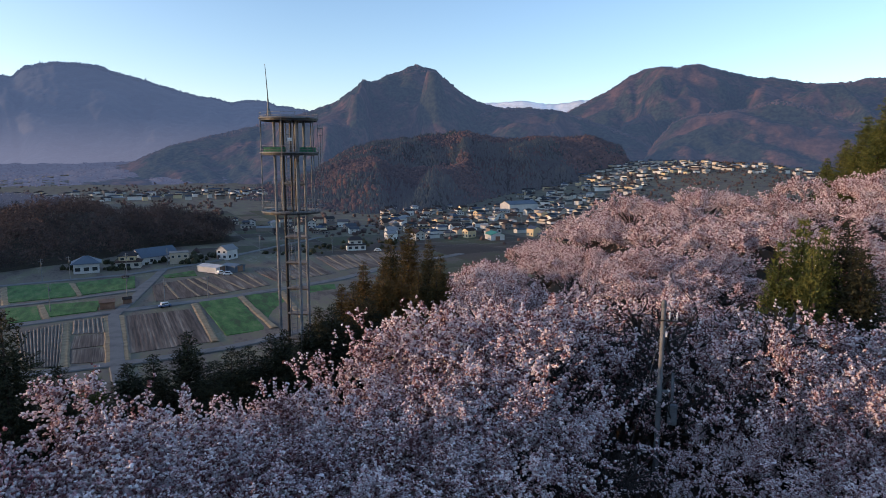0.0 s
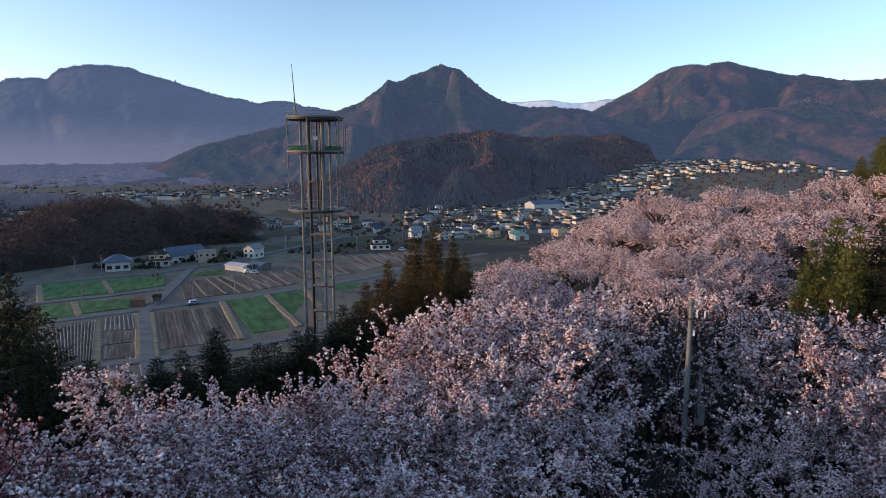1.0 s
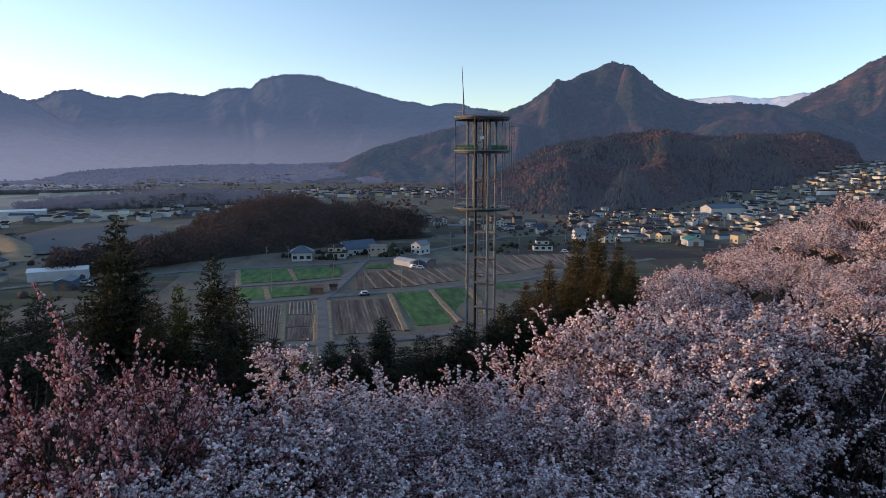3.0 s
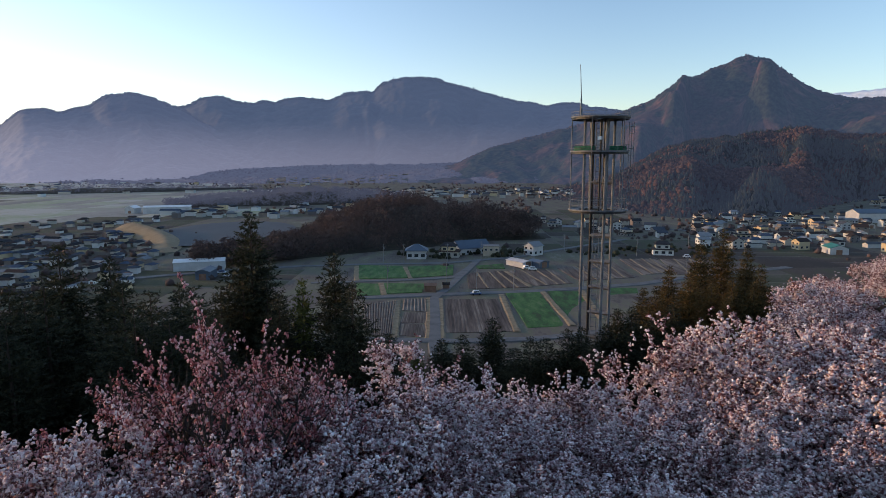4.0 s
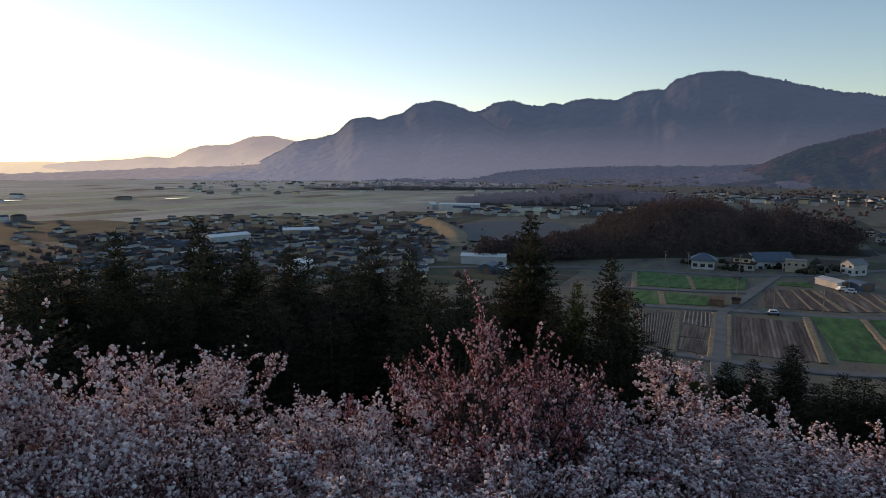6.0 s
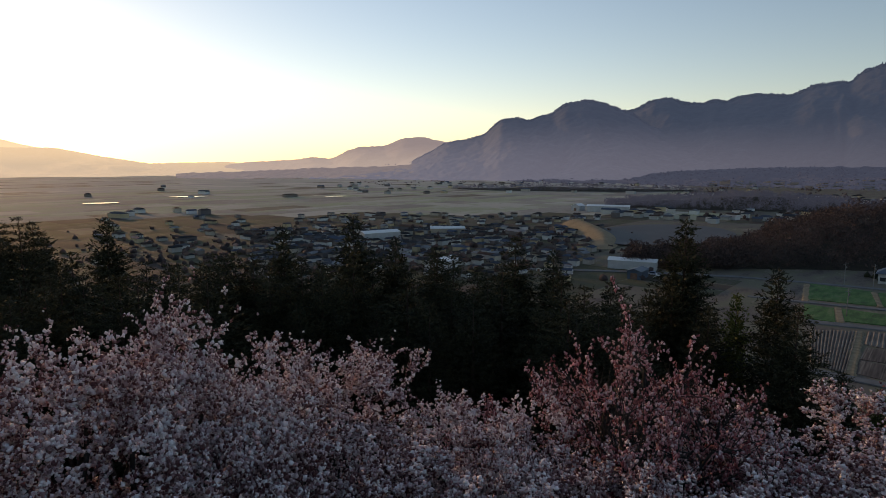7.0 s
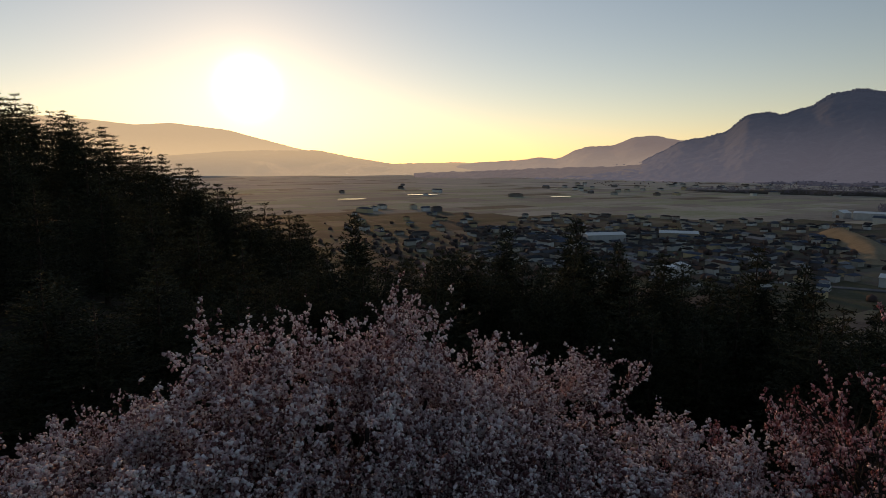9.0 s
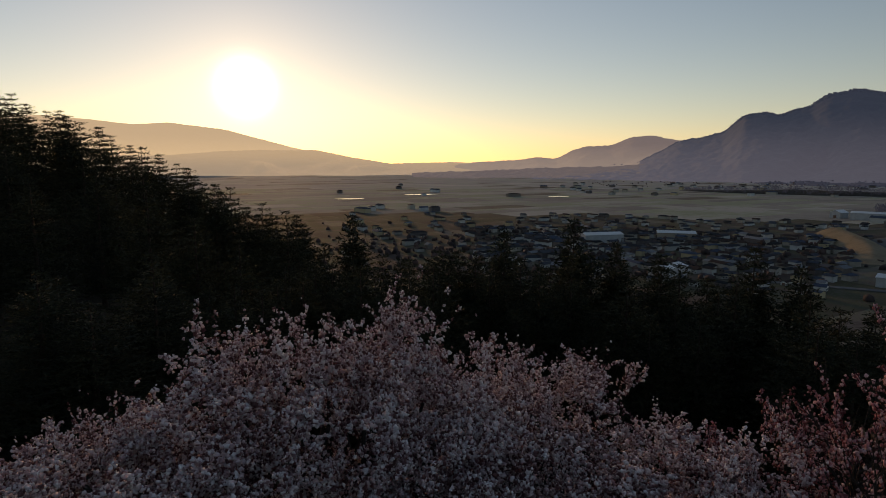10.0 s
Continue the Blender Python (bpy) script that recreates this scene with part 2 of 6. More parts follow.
# Dark steel; on the mast the dark colour also stands in for shade.
M_DARKSTEEL = mat("dark_and_shaded_steel", [(0.012, 0.012, 0.013), (0.03, 0.03, 0.032)], 0.5, 0.05, 0.5)
M_CONCRETE = mat("pole_concrete", [(0.15, 0.15, 0.148), (0.25, 0.245, 0.24)], 0.6, 0.05, 0.9, bump=0.003)
M_NET = mat("green_net", [(0.02, 0.13, 0.075), (0.05, 0.22, 0.13)], 0.3, 0.05, 0.8)
M_WHITE = mat("white_enamel", [(0.70, 0.70, 0.69), (0.82, 0.82, 0.81)], 0.6, 0.1, 0.5)
# Faint blue emission on the snow takes the place of haze.
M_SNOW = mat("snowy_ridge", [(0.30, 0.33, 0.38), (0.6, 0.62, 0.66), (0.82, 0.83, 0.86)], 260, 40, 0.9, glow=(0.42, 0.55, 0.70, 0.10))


# ---- tools ----
def polar(az, r, z=0.0):
    """A point at the azimuth az (degrees to the left of straight ahead) and r metres out."""
    return Vector((-math.sin(radians(az)) * r, math.cos(radians(az)) * r, z))


def raw(name, verts, faces, material, parent=None, smooth=False):
    """A mesh object from arrays. faces: an (n, 3) or (n, 4) array, or a list of lists."""
    me = bpy.data.meshes.new(name)
    verts = np.asarray(verts, dtype=np.float32)
    if isinstance(faces, np.ndarray):
        k = faces.shape[1]
        me.vertices.add(len(verts))
        me.vertices.foreach_set("co", verts.ravel())
        me.loops.add(faces.size)
        me.loops.foreach_set("vertex_index", faces.astype(np.int32).ravel())
        me.polygons.add(len(faces))
        me.polygons.foreach_set("loop_start", np.arange(0, faces.size, k, dtype=np.int32))
        me.update(calc_edges=True)
    else:
        me.from_pydata(verts.tolist(), [], faces)
    if smooth:
        me.polygons.foreach_set("use_smooth", [True] * len(me.polygons))
    me.materials.append(material)
    ob = new(name, me)
    if parent:
        ob.parent = parent
    return ob


def part(name, bm, material, parent=None, label=""):
    me = bpy.data.meshes.new(name)
    bm.to_mesh(me)
    bm.free()
    me.materials.append(material)
    ob = new(name, me)
    if parent:
        ob.parent = parent
    return tagged(ob, label)


def box(bm, x0, x1, y0, y1, z0, z1):
    m = Matrix.LocRotScale(((x0 + x1) / 2, (y0 + y1) / 2, (z0 + z1) / 2), None, (x1 - x0, y1 - y0, z1 - z0))
    bmesh.ops.create_cube(bm, size=1.0, matrix=m)
    return bm


def tube(bm, a, b, r0, r1=None, sides=8):
    a, b = Vector(a), Vector(b)
    d = b - a
    m = Matrix.Translation((a + b) / 2) @ d.to_track_quat('Z', 'Y').to_matrix().to_4x4()
    bmesh.ops.create_cone(bm, cap_ends=True, segments=sides, radius1=r0, radius2=r0 if r1 is None else r1, depth=d.length, matrix=m)
    return bm


def hoop(bm, r_in, r_out, z0, z1, sides=40):
    """A flat ring of rectangular section."""
    rings = []
    for r, z in ((r_in, z0), (r_out, z0), (r_out, z1), (r_in, z1)):
        rings.append([bm.verts.new((r * math.cos(6.28318 * i / sides), r * math.sin(6.28318 * i / sides), z)) for i in range(sides)])
    for k in range(4):
        a, b = rings[k], rings[(k + 1) % 4]
        for i in range(sides):
            j = (i + 1) % sides
            bm.faces.new((a[i], a[j], b[j], b[i]))
    return bm


def empty(name, m, label, category, group="", kind=""):
    ob = new(name)
    ob.matrix_basis = m
    ob.empty_display_size = 0.3
    return tagged(ob, label, category, group, kind)


def vnoise(x, y, seed=0):
    """Smooth noise from -1 to 1 over arrays."""
    x, y = np.asarray(x, float), np.asarray(y, float)
    xi, yi = np.floor(x).astype(np.int64), np.floor(y).astype(np.int64)
    fx, fy = x - xi, y - yi
    fx, fy = fx * fx * (3 - 2 * fx), fy * fy * (3 - 2 * fy)

    def h(i, j):
        v = (i * 374761393 + j * 668265263 + seed * 974634777) & 0xffffffff
        v = ((v ^ (v >> 13)) * 1274126177) & 0xffffffff
        return ((v ^ (v >> 16)) & 0xffff) / 32767.5 - 1
    a, b, c, d = h(xi, yi), h(xi + 1, yi), h(xi, yi + 1), h(xi + 1, yi + 1)
    return a + (b - a) * fx + (c - a) * fy + (a - b - c + d) * fx * fy


def fnoise(x, y, seed=0, octaves=4):
    s, k = 0, 1.0
    for o in range(octaves):
        s = s + vnoise(x * 2 ** o, y * 2 ** o, seed + o) * k
        k *= 0.5
    return s


# ---- the ground ----
HILL_AZ = np.array([-180, -90, -40, -20, 0, 20, 45, 70, 95, 120, 150, 180.0])
HILL_R = np.array([0, 15, 30, 60, 100, 150, 250, 420.0])
HILL_Z = np.array([
    [40, 40, 40, 40, 40, 40, 40, 40, 40, 40, 40, 40],
    [42, 41, 38.6, 38.4, 38.6, 38, 38, 38, 39, 40, 42, 42],
    [46, 42, 35.8, 35.0, 35, 34, 33, 33, 34, 40, 46, 46],
    [55, 49, 40.6, 37.6, 33, 27, 24, 25, 28, 42, 55, 55],
    [66, 58, 46, 40, 26, 11, 9, 11, 18, 44, 64, 66],
    [75, 60, 40, 25, 5, 0, 0, 1, 8, 36, 72, 75],
    [80, 55, 15, 2, 0, 0, 0, 0, 0, 12, 70, 80],
    [60, 30, 0, 0, 0, 0, 0, 0, 0, 0, 40, 60.0]])


def valley(az, r):
    """The valley floor's rise: up to the village in the side valley."""
    side = np.clip((np.asarray(r, float) - 700) / 650, 0, 0.88)
    return 54 * side ** 1.1 * np.exp(-((np.asarray(az, float) + 21) / 12.0) ** 4)


def height_polar(az, r):
    az, r = np.asarray(az, float), np.asarray(r, float)
    az = (az + 180) % 360 - 180
    ia = np.clip(np.searchsorted(HILL_AZ, az, side='right') - 1, 0, len(HILL_AZ) - 2)
    ir = np.clip(np.searchsorted(HILL_R, r, side='right') - 1, 0, len(HILL_R) - 2)
    fa = (az - HILL_AZ[ia]) / (HILL_AZ[ia + 1] - HILL_AZ[ia])
    fr = np.clip((r - HILL_R[ir]) / (HILL_R[ir + 1] - HILL_R[ir]), 0, 1)
    fa = fa * fa * (3 - 2 * fa)
    z = (HILL_Z[ir, ia] * (1 - fa) + HILL_Z[ir, ia + 1] * fa) * (1 - fr) + (HILL_Z[ir + 1, ia] * (1 - fa) + HILL_Z[ir + 1, ia + 1] * fa) * fr
    fade = np.clip((600 - r) / 180, 0, 1)
    return z * np.where(r > 420, fade, 1) + valley(az, r)


def ground_z(x, y):
    return float(height_polar(math.degrees(math.atan2(-x, y)), math.hypot(x, y)))


def build_ground():
    rs = np.concatenate([np.linspace(0.5, 160, 90), np.geomspace(163, 4980, 90)])
    azs = np.linspace(-180, 180, 241)[:-1]
    A, R = np.meshgrid(azs, rs)
    Z = height_polar(A, R)
    x, y = -np.sin(np.radians(A)) * R, np.cos(np.radians(A)) * R
    hill = np.clip(Z / 12, 0, 1) * (R < 500)
    Z = Z + 0.35 * hill * fnoise(x / 4, y / 4, 3)
    n = len(azs)
    i, j = np.meshgrid(np.arange(len(rs) - 1), np.arange(n), indexing='ij')
    f = np.stack([i * n + j, (i + 1) * n + j, (i + 1) * n + (j + 1) % n, i * n + (j + 1) % n], -1).reshape(-1, 4)
    v = np.stack([x.ravel(), y.ravel(), Z.ravel()], 1)
    v[:n] = [0, 0, 40]      # the innermost ring closes on one point
    ob = raw("ground", v, f, M_GROUND, smooth=True)
    ob.data.materials.append(M_VALLEY)
    low = (Z[:-1] < 2.5) | (R[:-1] > 420)
    ob.data.polygons.foreach_set("material_index", low.ravel().astype(np.int32))
    return tagged(ob, "brown dry grass and earth of hillside and valley floor", "ground", kind="structure")


build_ground()


# ---- mountains ----
def mountain(name, label, crest, r_base, r_crest, r_back, material, spur=0.16, rough=8.0, seed=1, steps=70, step_az=0.2, shape=1.25, z0=-3.0, jag=0.0):
    """A range whose skyline passes through crest: pairs of azimuth and angle above the horizon."""
    ca = np.array([c[0] for c in crest][::-1], float) if crest[0][0] > crest[-1][0] else np.array([c[0] for c in crest], float)
    ce = np.array([c[1] for c in crest][::-1], float) if crest[0][0] > crest[-1][0] else np.array([c[1] for c in crest], float)
    az = np.arange(ca[0], ca[-1] + 1e-6, step_az)
    el = np.interp(az, ca, ce)
    k = np.exp(-np.linspace(-1.5, 1.5, 5) ** 2)
    el = np.convolve(np.pad(el, 2, mode='edge'), k / k.sum(), mode='valid')
    zc = EYE_Z + np.tan(np.radians(el)) * r_crest
    zc = zc + jag * r_crest * (vnoise(az * 1.1, az * 0, seed + 40) * 0.6 + vnoise(az * 3.1, az * 0, seed + 41) * 0.4)
    s = np.concatenate([np.linspace(0, 1, steps), np.linspace(1.06, 1.6, 8)])
    S, A = np.meshgrid(s, az, indexing='ij')
    if not isinstance(r_base, (int, float)):
        foot = np.interp(A, [b[0] for b in r_base], [b[1] for b in r_base])
    else:
        foot = r_base
    base = foot + 0.05 * (r_crest - foot) * vnoise(A / 4.0, A * 0, seed + 7)
    R = np.where(S <= 1, base + (r_crest - base) * S, r_crest + (r_back - r_crest) * (S - 1) / 0.6)
    ZC = np.broadcast_to(zc, S.shape)
    rise = np.where(S <= 1, np.clip(S, 0, 1) ** shape, np.clip(1 - (S - 1) / 0.6, 0, 1) ** 1.3)
    x, y = -np.sin(np.radians(A)) * R, np.cos(np.radians(A)) * R
    ridged = 0.55 + 0.85 * fnoise(A / 4.0 + 0.5 * vnoise(A / 3, S * 3, seed + 9), S * 2.2 + 3.1 * seed, seed, 3)
    env = np.where(S <= 1, 4 * S * (1 - S), 0)
    Z = z0 + (ZC - z0) * rise + (ZC - z0) * spur * env * (ridged - 0.55)
    Z = Z + rough * vnoise(x / 26, y / 26, seed + 3) * np.clip(S * 6, 0, 1) * np.where(S < 1, 1, 0.5) * 0.5
    Z = Z + rough * 0.5 * vnoise(x / 11, y / 11, seed + 4) * np.clip(S * 6, 0, 1)
    Z = np.where(S < 1, np.minimum(Z, EYE_Z + (ZC - EYE_Z) * R / r_crest - 14 * (1 - S)), Z)
    Z = np.where(S > 1.55, -20, Z)
    n = len(az)
    i, j = np.meshgrid(np.arange(len(s) - 1), np.arange(n - 1), indexing='ij')
    f = np.stack([i * n + j, i * n + j + 1, (i + 1) * n + j + 1, (i + 1) * n + j], -1).reshape(-1, 4)
    ob = raw(name, np.stack([x.ravel(), y.ravel(), Z.ravel()], 1), f[:, ::-1], material, smooth=True)
    tagged(ob, label, "mountain", kind="structure")
    return x, y, Z, S


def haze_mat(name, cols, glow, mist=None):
    """Woods of the far distance, the air's haze put in as emission; mist: stronger emission at their foot, between two
    heights.
    """
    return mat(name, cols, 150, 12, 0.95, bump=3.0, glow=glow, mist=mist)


# Tints and emission paint the haze onto these ranges.
M_LEFT = haze_mat("hazed_blue_forest", [(0.018, 0.026, 0.036), (0.028, 0.034, 0.044), (0.036, 0.037, 0.046)], (0.14, 0.21, 0.36, 0.185), (0.215, 0.24, 0.335, 0.24, 10, 250, 2.0))
# The same woods as M_LEFT, with slightly more emission for sunward haze.
M_SUNWARD = haze_mat("hazed_sunward_forest", [(0.018, 0.026, 0.036), (0.028, 0.034, 0.044), (0.036, 0.037, 0.046)], (0.15, 0.212, 0.36, 0.20), (0.215, 0.24, 0.335, 0.24, 10, 250, 2.0))
M_HAZY = haze_mat("haze_band_hills", [(0.04, 0.042, 0.048), (0.06, 0.058, 0.06)], (0.30, 0.28, 0.31, 0.46))
M_HAZIER = haze_mat("hazed_slope_woods", [(0.022, 0.024, 0.030), (0.05, 0.042, 0.044)], (0.17, 0.21, 0.35, 0.17))
M_SUNHILL = haze_mat("hazed_sunward_hill", [(0.08, 0.07, 0.06), (0.11, 0.09, 0.08)], (0.80, 0.64, 0.42, 0.74), (0.62, 0.53, 0.40, 0.68, 0, 110, 1.0))
M_LOW = haze_mat("haze_paled_hills", [(0.06, 0.06, 0.07), (0.09, 0.085, 0.09)], (0.43, 0.38, 0.39, 0.46), (0.56, 0.49, 0.44, 0.58, 0, 170, 1.0))
M_PALE = haze_mat("haze_paled_mountain", [(0.10, 0.09, 0.08), (0.13, 0.11, 0.10)], (0.92, 0.75, 0.50, 0.72), (1.0, 0.80, 0.50, 0.80, 60, 260, 1.0))

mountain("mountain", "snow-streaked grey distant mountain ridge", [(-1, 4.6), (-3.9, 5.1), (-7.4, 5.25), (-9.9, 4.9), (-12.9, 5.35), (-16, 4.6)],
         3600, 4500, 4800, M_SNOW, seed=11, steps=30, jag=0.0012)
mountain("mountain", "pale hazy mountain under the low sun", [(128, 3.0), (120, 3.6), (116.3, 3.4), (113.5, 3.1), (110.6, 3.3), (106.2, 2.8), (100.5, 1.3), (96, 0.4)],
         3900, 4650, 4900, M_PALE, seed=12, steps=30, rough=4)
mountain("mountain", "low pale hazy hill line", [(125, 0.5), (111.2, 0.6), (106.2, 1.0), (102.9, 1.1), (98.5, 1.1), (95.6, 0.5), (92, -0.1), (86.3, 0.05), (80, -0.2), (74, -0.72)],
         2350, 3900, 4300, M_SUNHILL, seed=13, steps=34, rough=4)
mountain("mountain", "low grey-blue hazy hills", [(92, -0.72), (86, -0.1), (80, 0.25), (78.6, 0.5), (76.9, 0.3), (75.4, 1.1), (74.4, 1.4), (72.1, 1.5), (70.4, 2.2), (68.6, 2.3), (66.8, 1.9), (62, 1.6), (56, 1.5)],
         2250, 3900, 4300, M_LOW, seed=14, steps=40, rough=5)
# The range's sunward end, split off to carry more of the painted haze.
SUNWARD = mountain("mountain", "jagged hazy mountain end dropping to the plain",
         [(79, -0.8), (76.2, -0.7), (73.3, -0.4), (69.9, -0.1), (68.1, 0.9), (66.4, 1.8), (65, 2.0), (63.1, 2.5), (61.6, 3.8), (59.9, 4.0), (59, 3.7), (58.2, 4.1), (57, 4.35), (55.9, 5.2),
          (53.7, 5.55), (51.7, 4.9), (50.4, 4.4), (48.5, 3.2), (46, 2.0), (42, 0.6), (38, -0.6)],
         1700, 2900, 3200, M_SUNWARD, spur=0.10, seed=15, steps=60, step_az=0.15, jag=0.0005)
RANGE = mountain("mountain", "long jagged forested mountain range blue with haze",
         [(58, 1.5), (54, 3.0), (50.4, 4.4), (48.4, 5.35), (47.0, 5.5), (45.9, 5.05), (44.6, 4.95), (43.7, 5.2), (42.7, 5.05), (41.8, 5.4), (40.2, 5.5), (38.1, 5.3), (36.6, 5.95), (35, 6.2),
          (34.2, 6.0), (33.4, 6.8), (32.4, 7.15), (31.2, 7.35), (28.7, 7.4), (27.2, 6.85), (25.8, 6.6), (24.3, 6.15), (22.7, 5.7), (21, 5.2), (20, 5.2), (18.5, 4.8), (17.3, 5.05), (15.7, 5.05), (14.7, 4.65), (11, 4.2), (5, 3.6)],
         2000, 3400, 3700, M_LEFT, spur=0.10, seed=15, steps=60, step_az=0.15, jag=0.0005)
# Added hills: their brighter emission paints a haze band along the range's foot.
mountain("mountain", "added low hills that paint haze before the range", [(90, -0.95), (84, -0.75), (78, -0.5), (72, -0.35), (66, 0.1), (60, 0.3), (54, 0.0), (48, -0.9)],
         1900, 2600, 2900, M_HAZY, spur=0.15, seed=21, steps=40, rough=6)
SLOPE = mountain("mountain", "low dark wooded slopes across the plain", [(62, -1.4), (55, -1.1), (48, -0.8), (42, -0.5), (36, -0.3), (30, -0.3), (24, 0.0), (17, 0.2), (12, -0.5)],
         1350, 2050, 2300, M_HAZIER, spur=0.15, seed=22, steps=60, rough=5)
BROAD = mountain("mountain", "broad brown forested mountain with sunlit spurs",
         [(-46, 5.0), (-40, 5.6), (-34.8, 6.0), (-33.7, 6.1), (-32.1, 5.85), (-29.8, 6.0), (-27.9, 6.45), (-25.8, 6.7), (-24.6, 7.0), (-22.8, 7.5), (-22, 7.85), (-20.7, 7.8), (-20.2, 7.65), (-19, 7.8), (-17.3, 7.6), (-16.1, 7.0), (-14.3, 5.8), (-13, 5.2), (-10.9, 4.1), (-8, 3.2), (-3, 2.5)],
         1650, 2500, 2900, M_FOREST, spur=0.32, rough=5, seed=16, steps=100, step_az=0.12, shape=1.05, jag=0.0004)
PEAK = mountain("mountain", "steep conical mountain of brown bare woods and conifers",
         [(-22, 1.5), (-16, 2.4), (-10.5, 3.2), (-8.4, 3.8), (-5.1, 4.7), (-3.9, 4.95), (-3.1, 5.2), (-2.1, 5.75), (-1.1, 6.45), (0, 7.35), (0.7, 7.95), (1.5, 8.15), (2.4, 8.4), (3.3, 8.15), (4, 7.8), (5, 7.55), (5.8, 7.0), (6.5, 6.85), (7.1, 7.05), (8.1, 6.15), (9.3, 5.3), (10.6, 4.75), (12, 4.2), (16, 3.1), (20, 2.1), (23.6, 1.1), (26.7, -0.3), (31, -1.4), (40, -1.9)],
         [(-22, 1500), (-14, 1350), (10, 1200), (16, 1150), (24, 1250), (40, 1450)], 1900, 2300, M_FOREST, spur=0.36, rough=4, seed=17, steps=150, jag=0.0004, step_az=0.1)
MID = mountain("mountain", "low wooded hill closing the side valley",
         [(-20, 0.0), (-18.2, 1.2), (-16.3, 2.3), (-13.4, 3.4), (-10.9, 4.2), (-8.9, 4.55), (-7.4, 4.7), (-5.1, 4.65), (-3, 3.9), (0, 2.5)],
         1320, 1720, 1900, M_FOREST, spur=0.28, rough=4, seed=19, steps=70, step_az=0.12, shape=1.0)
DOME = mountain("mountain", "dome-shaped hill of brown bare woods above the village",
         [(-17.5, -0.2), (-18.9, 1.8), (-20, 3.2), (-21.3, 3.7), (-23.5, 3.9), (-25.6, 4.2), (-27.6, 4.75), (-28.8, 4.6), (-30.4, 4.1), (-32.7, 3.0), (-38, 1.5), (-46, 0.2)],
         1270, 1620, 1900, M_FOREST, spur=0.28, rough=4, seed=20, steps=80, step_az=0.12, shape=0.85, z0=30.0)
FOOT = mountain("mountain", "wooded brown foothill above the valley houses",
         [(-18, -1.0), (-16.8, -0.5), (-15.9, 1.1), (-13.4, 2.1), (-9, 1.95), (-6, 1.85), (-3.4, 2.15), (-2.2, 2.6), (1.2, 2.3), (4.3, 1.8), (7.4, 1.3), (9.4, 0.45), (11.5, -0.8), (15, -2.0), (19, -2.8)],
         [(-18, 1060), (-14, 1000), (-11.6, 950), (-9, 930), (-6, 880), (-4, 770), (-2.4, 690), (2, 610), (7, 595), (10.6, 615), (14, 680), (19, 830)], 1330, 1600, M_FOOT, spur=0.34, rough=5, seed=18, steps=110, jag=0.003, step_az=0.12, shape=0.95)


def tree_clumps(pos, size, kind_tall, rng, quads=10, squash=0.55, leaf=0.13):
    """Far trees in one mesh: each a trunk wedge and a crown of loose leaf quads. kind_tall: 1 for spires, 0 for round crowns."""
    n = len(pos)
    q = quads
    u = rng.random((n, q))
    tall = np.asarray(kind_tall, float)[:, None]
    ang = rng.random((n, q)) * 6.283
    hgt = 0.25 + 0.75 * u
    wid = np.where(tall > 0.5, (1.08 - hgt) * 0.42, np.sqrt(np.clip(1 - ((hgt - 0.62) / 0.42) ** 2, 0.03, 1)) * 0.42) * (0.5 + 0.6 * rng.random((n, q)))
    c = np.stack([np.cos(ang) * wid, np.sin(ang) * wid, hgt], -1) * size[:, None, None]
    a = rng.normal(size=(n, q, 3))
    b = rng.normal(size=(n, q, 3))
    a[..., 2] = np.where(tall > 0.5, np.abs(a[..., 2]) * 0.9 + 0.2, a[..., 2] + 0.3)
    a /= np.linalg.norm(a, axis=-1, keepdims=True)
    b /= np.linalg.norm(b, axis=-1, keepdims=True)
    s = size[:, None, None] * leaf * (1 + 0.77 * rng.random((n, q, 1)))
    c = c + np.asarray(pos)[:, None, :]
    v = np.stack([c - a * s, c - b * s * squash, c + a * s, c + b * s * squash], 2).reshape(-1, 3)
    f = np.arange(len(v)).reshape(-1, 4)
    return v, f


ICO = [(0, 0, 1)] + [(0.894 * math.cos(1.2566 * k), 0.894 * math.sin(1.2566 * k), 0.447) for k in range(5)] + [
    (0.894 * math.cos(1.2566 * k + 0.628), 0.894 * math.sin(1.2566 * k + 0.628), -0.447) for k in range(5)] + [(0, 0, -1)]
ICO_F = [(0, 1 + k, 1 + (k + 1) % 5) for k in range(5)] + [(1 + k, 6 + k, 1 + (k + 1) % 5) for k in range(5)] + [
    (6 + k, 6 + (k + 1) % 5, 1 + (k + 1) % 5) for k in range(5)] + [(6 + k, 11, 6 + (k + 1) % 5) for k in range(5)]


def crown_mesh(pos, size, rng, spire):
    """Far trees in one mesh: uneven spires for conifers, uneven round crowns for bare trees."""
    if spire:
        t = np.array([(0.24 * math.cos(1.0472 * k), 0.24 * math.sin(1.0472 * k), 0.12) for k in range(6)] + [(0, 0, 1.0)])
        tri = np.array([(k, (k + 1) % 6, 6) for k in range(6)])
    else:
        t = np.array(ICO) * (0.42, 0.42, 0.40) + (0, 0, 0.38)
        tri = np.array(ICO_F)
    n, k = len(pos), len(t)
    v = t[None] * (1 + 0.22 * np.clip(rng.normal(size=(n, k, 1)), -1.5, 1.0)) * size[:, None, None] * np.stack([rng.uniform(0.8, 1.2, n)] * 2 + [np.ones(n)], 1)[:, None, :]
    v = v + np.asarray(pos)[:, None, :]
    f = tri[None] + (np.arange(n) * k)[:, None, None]
    return v.reshape(-1, 3), f.reshape(-1, 3)


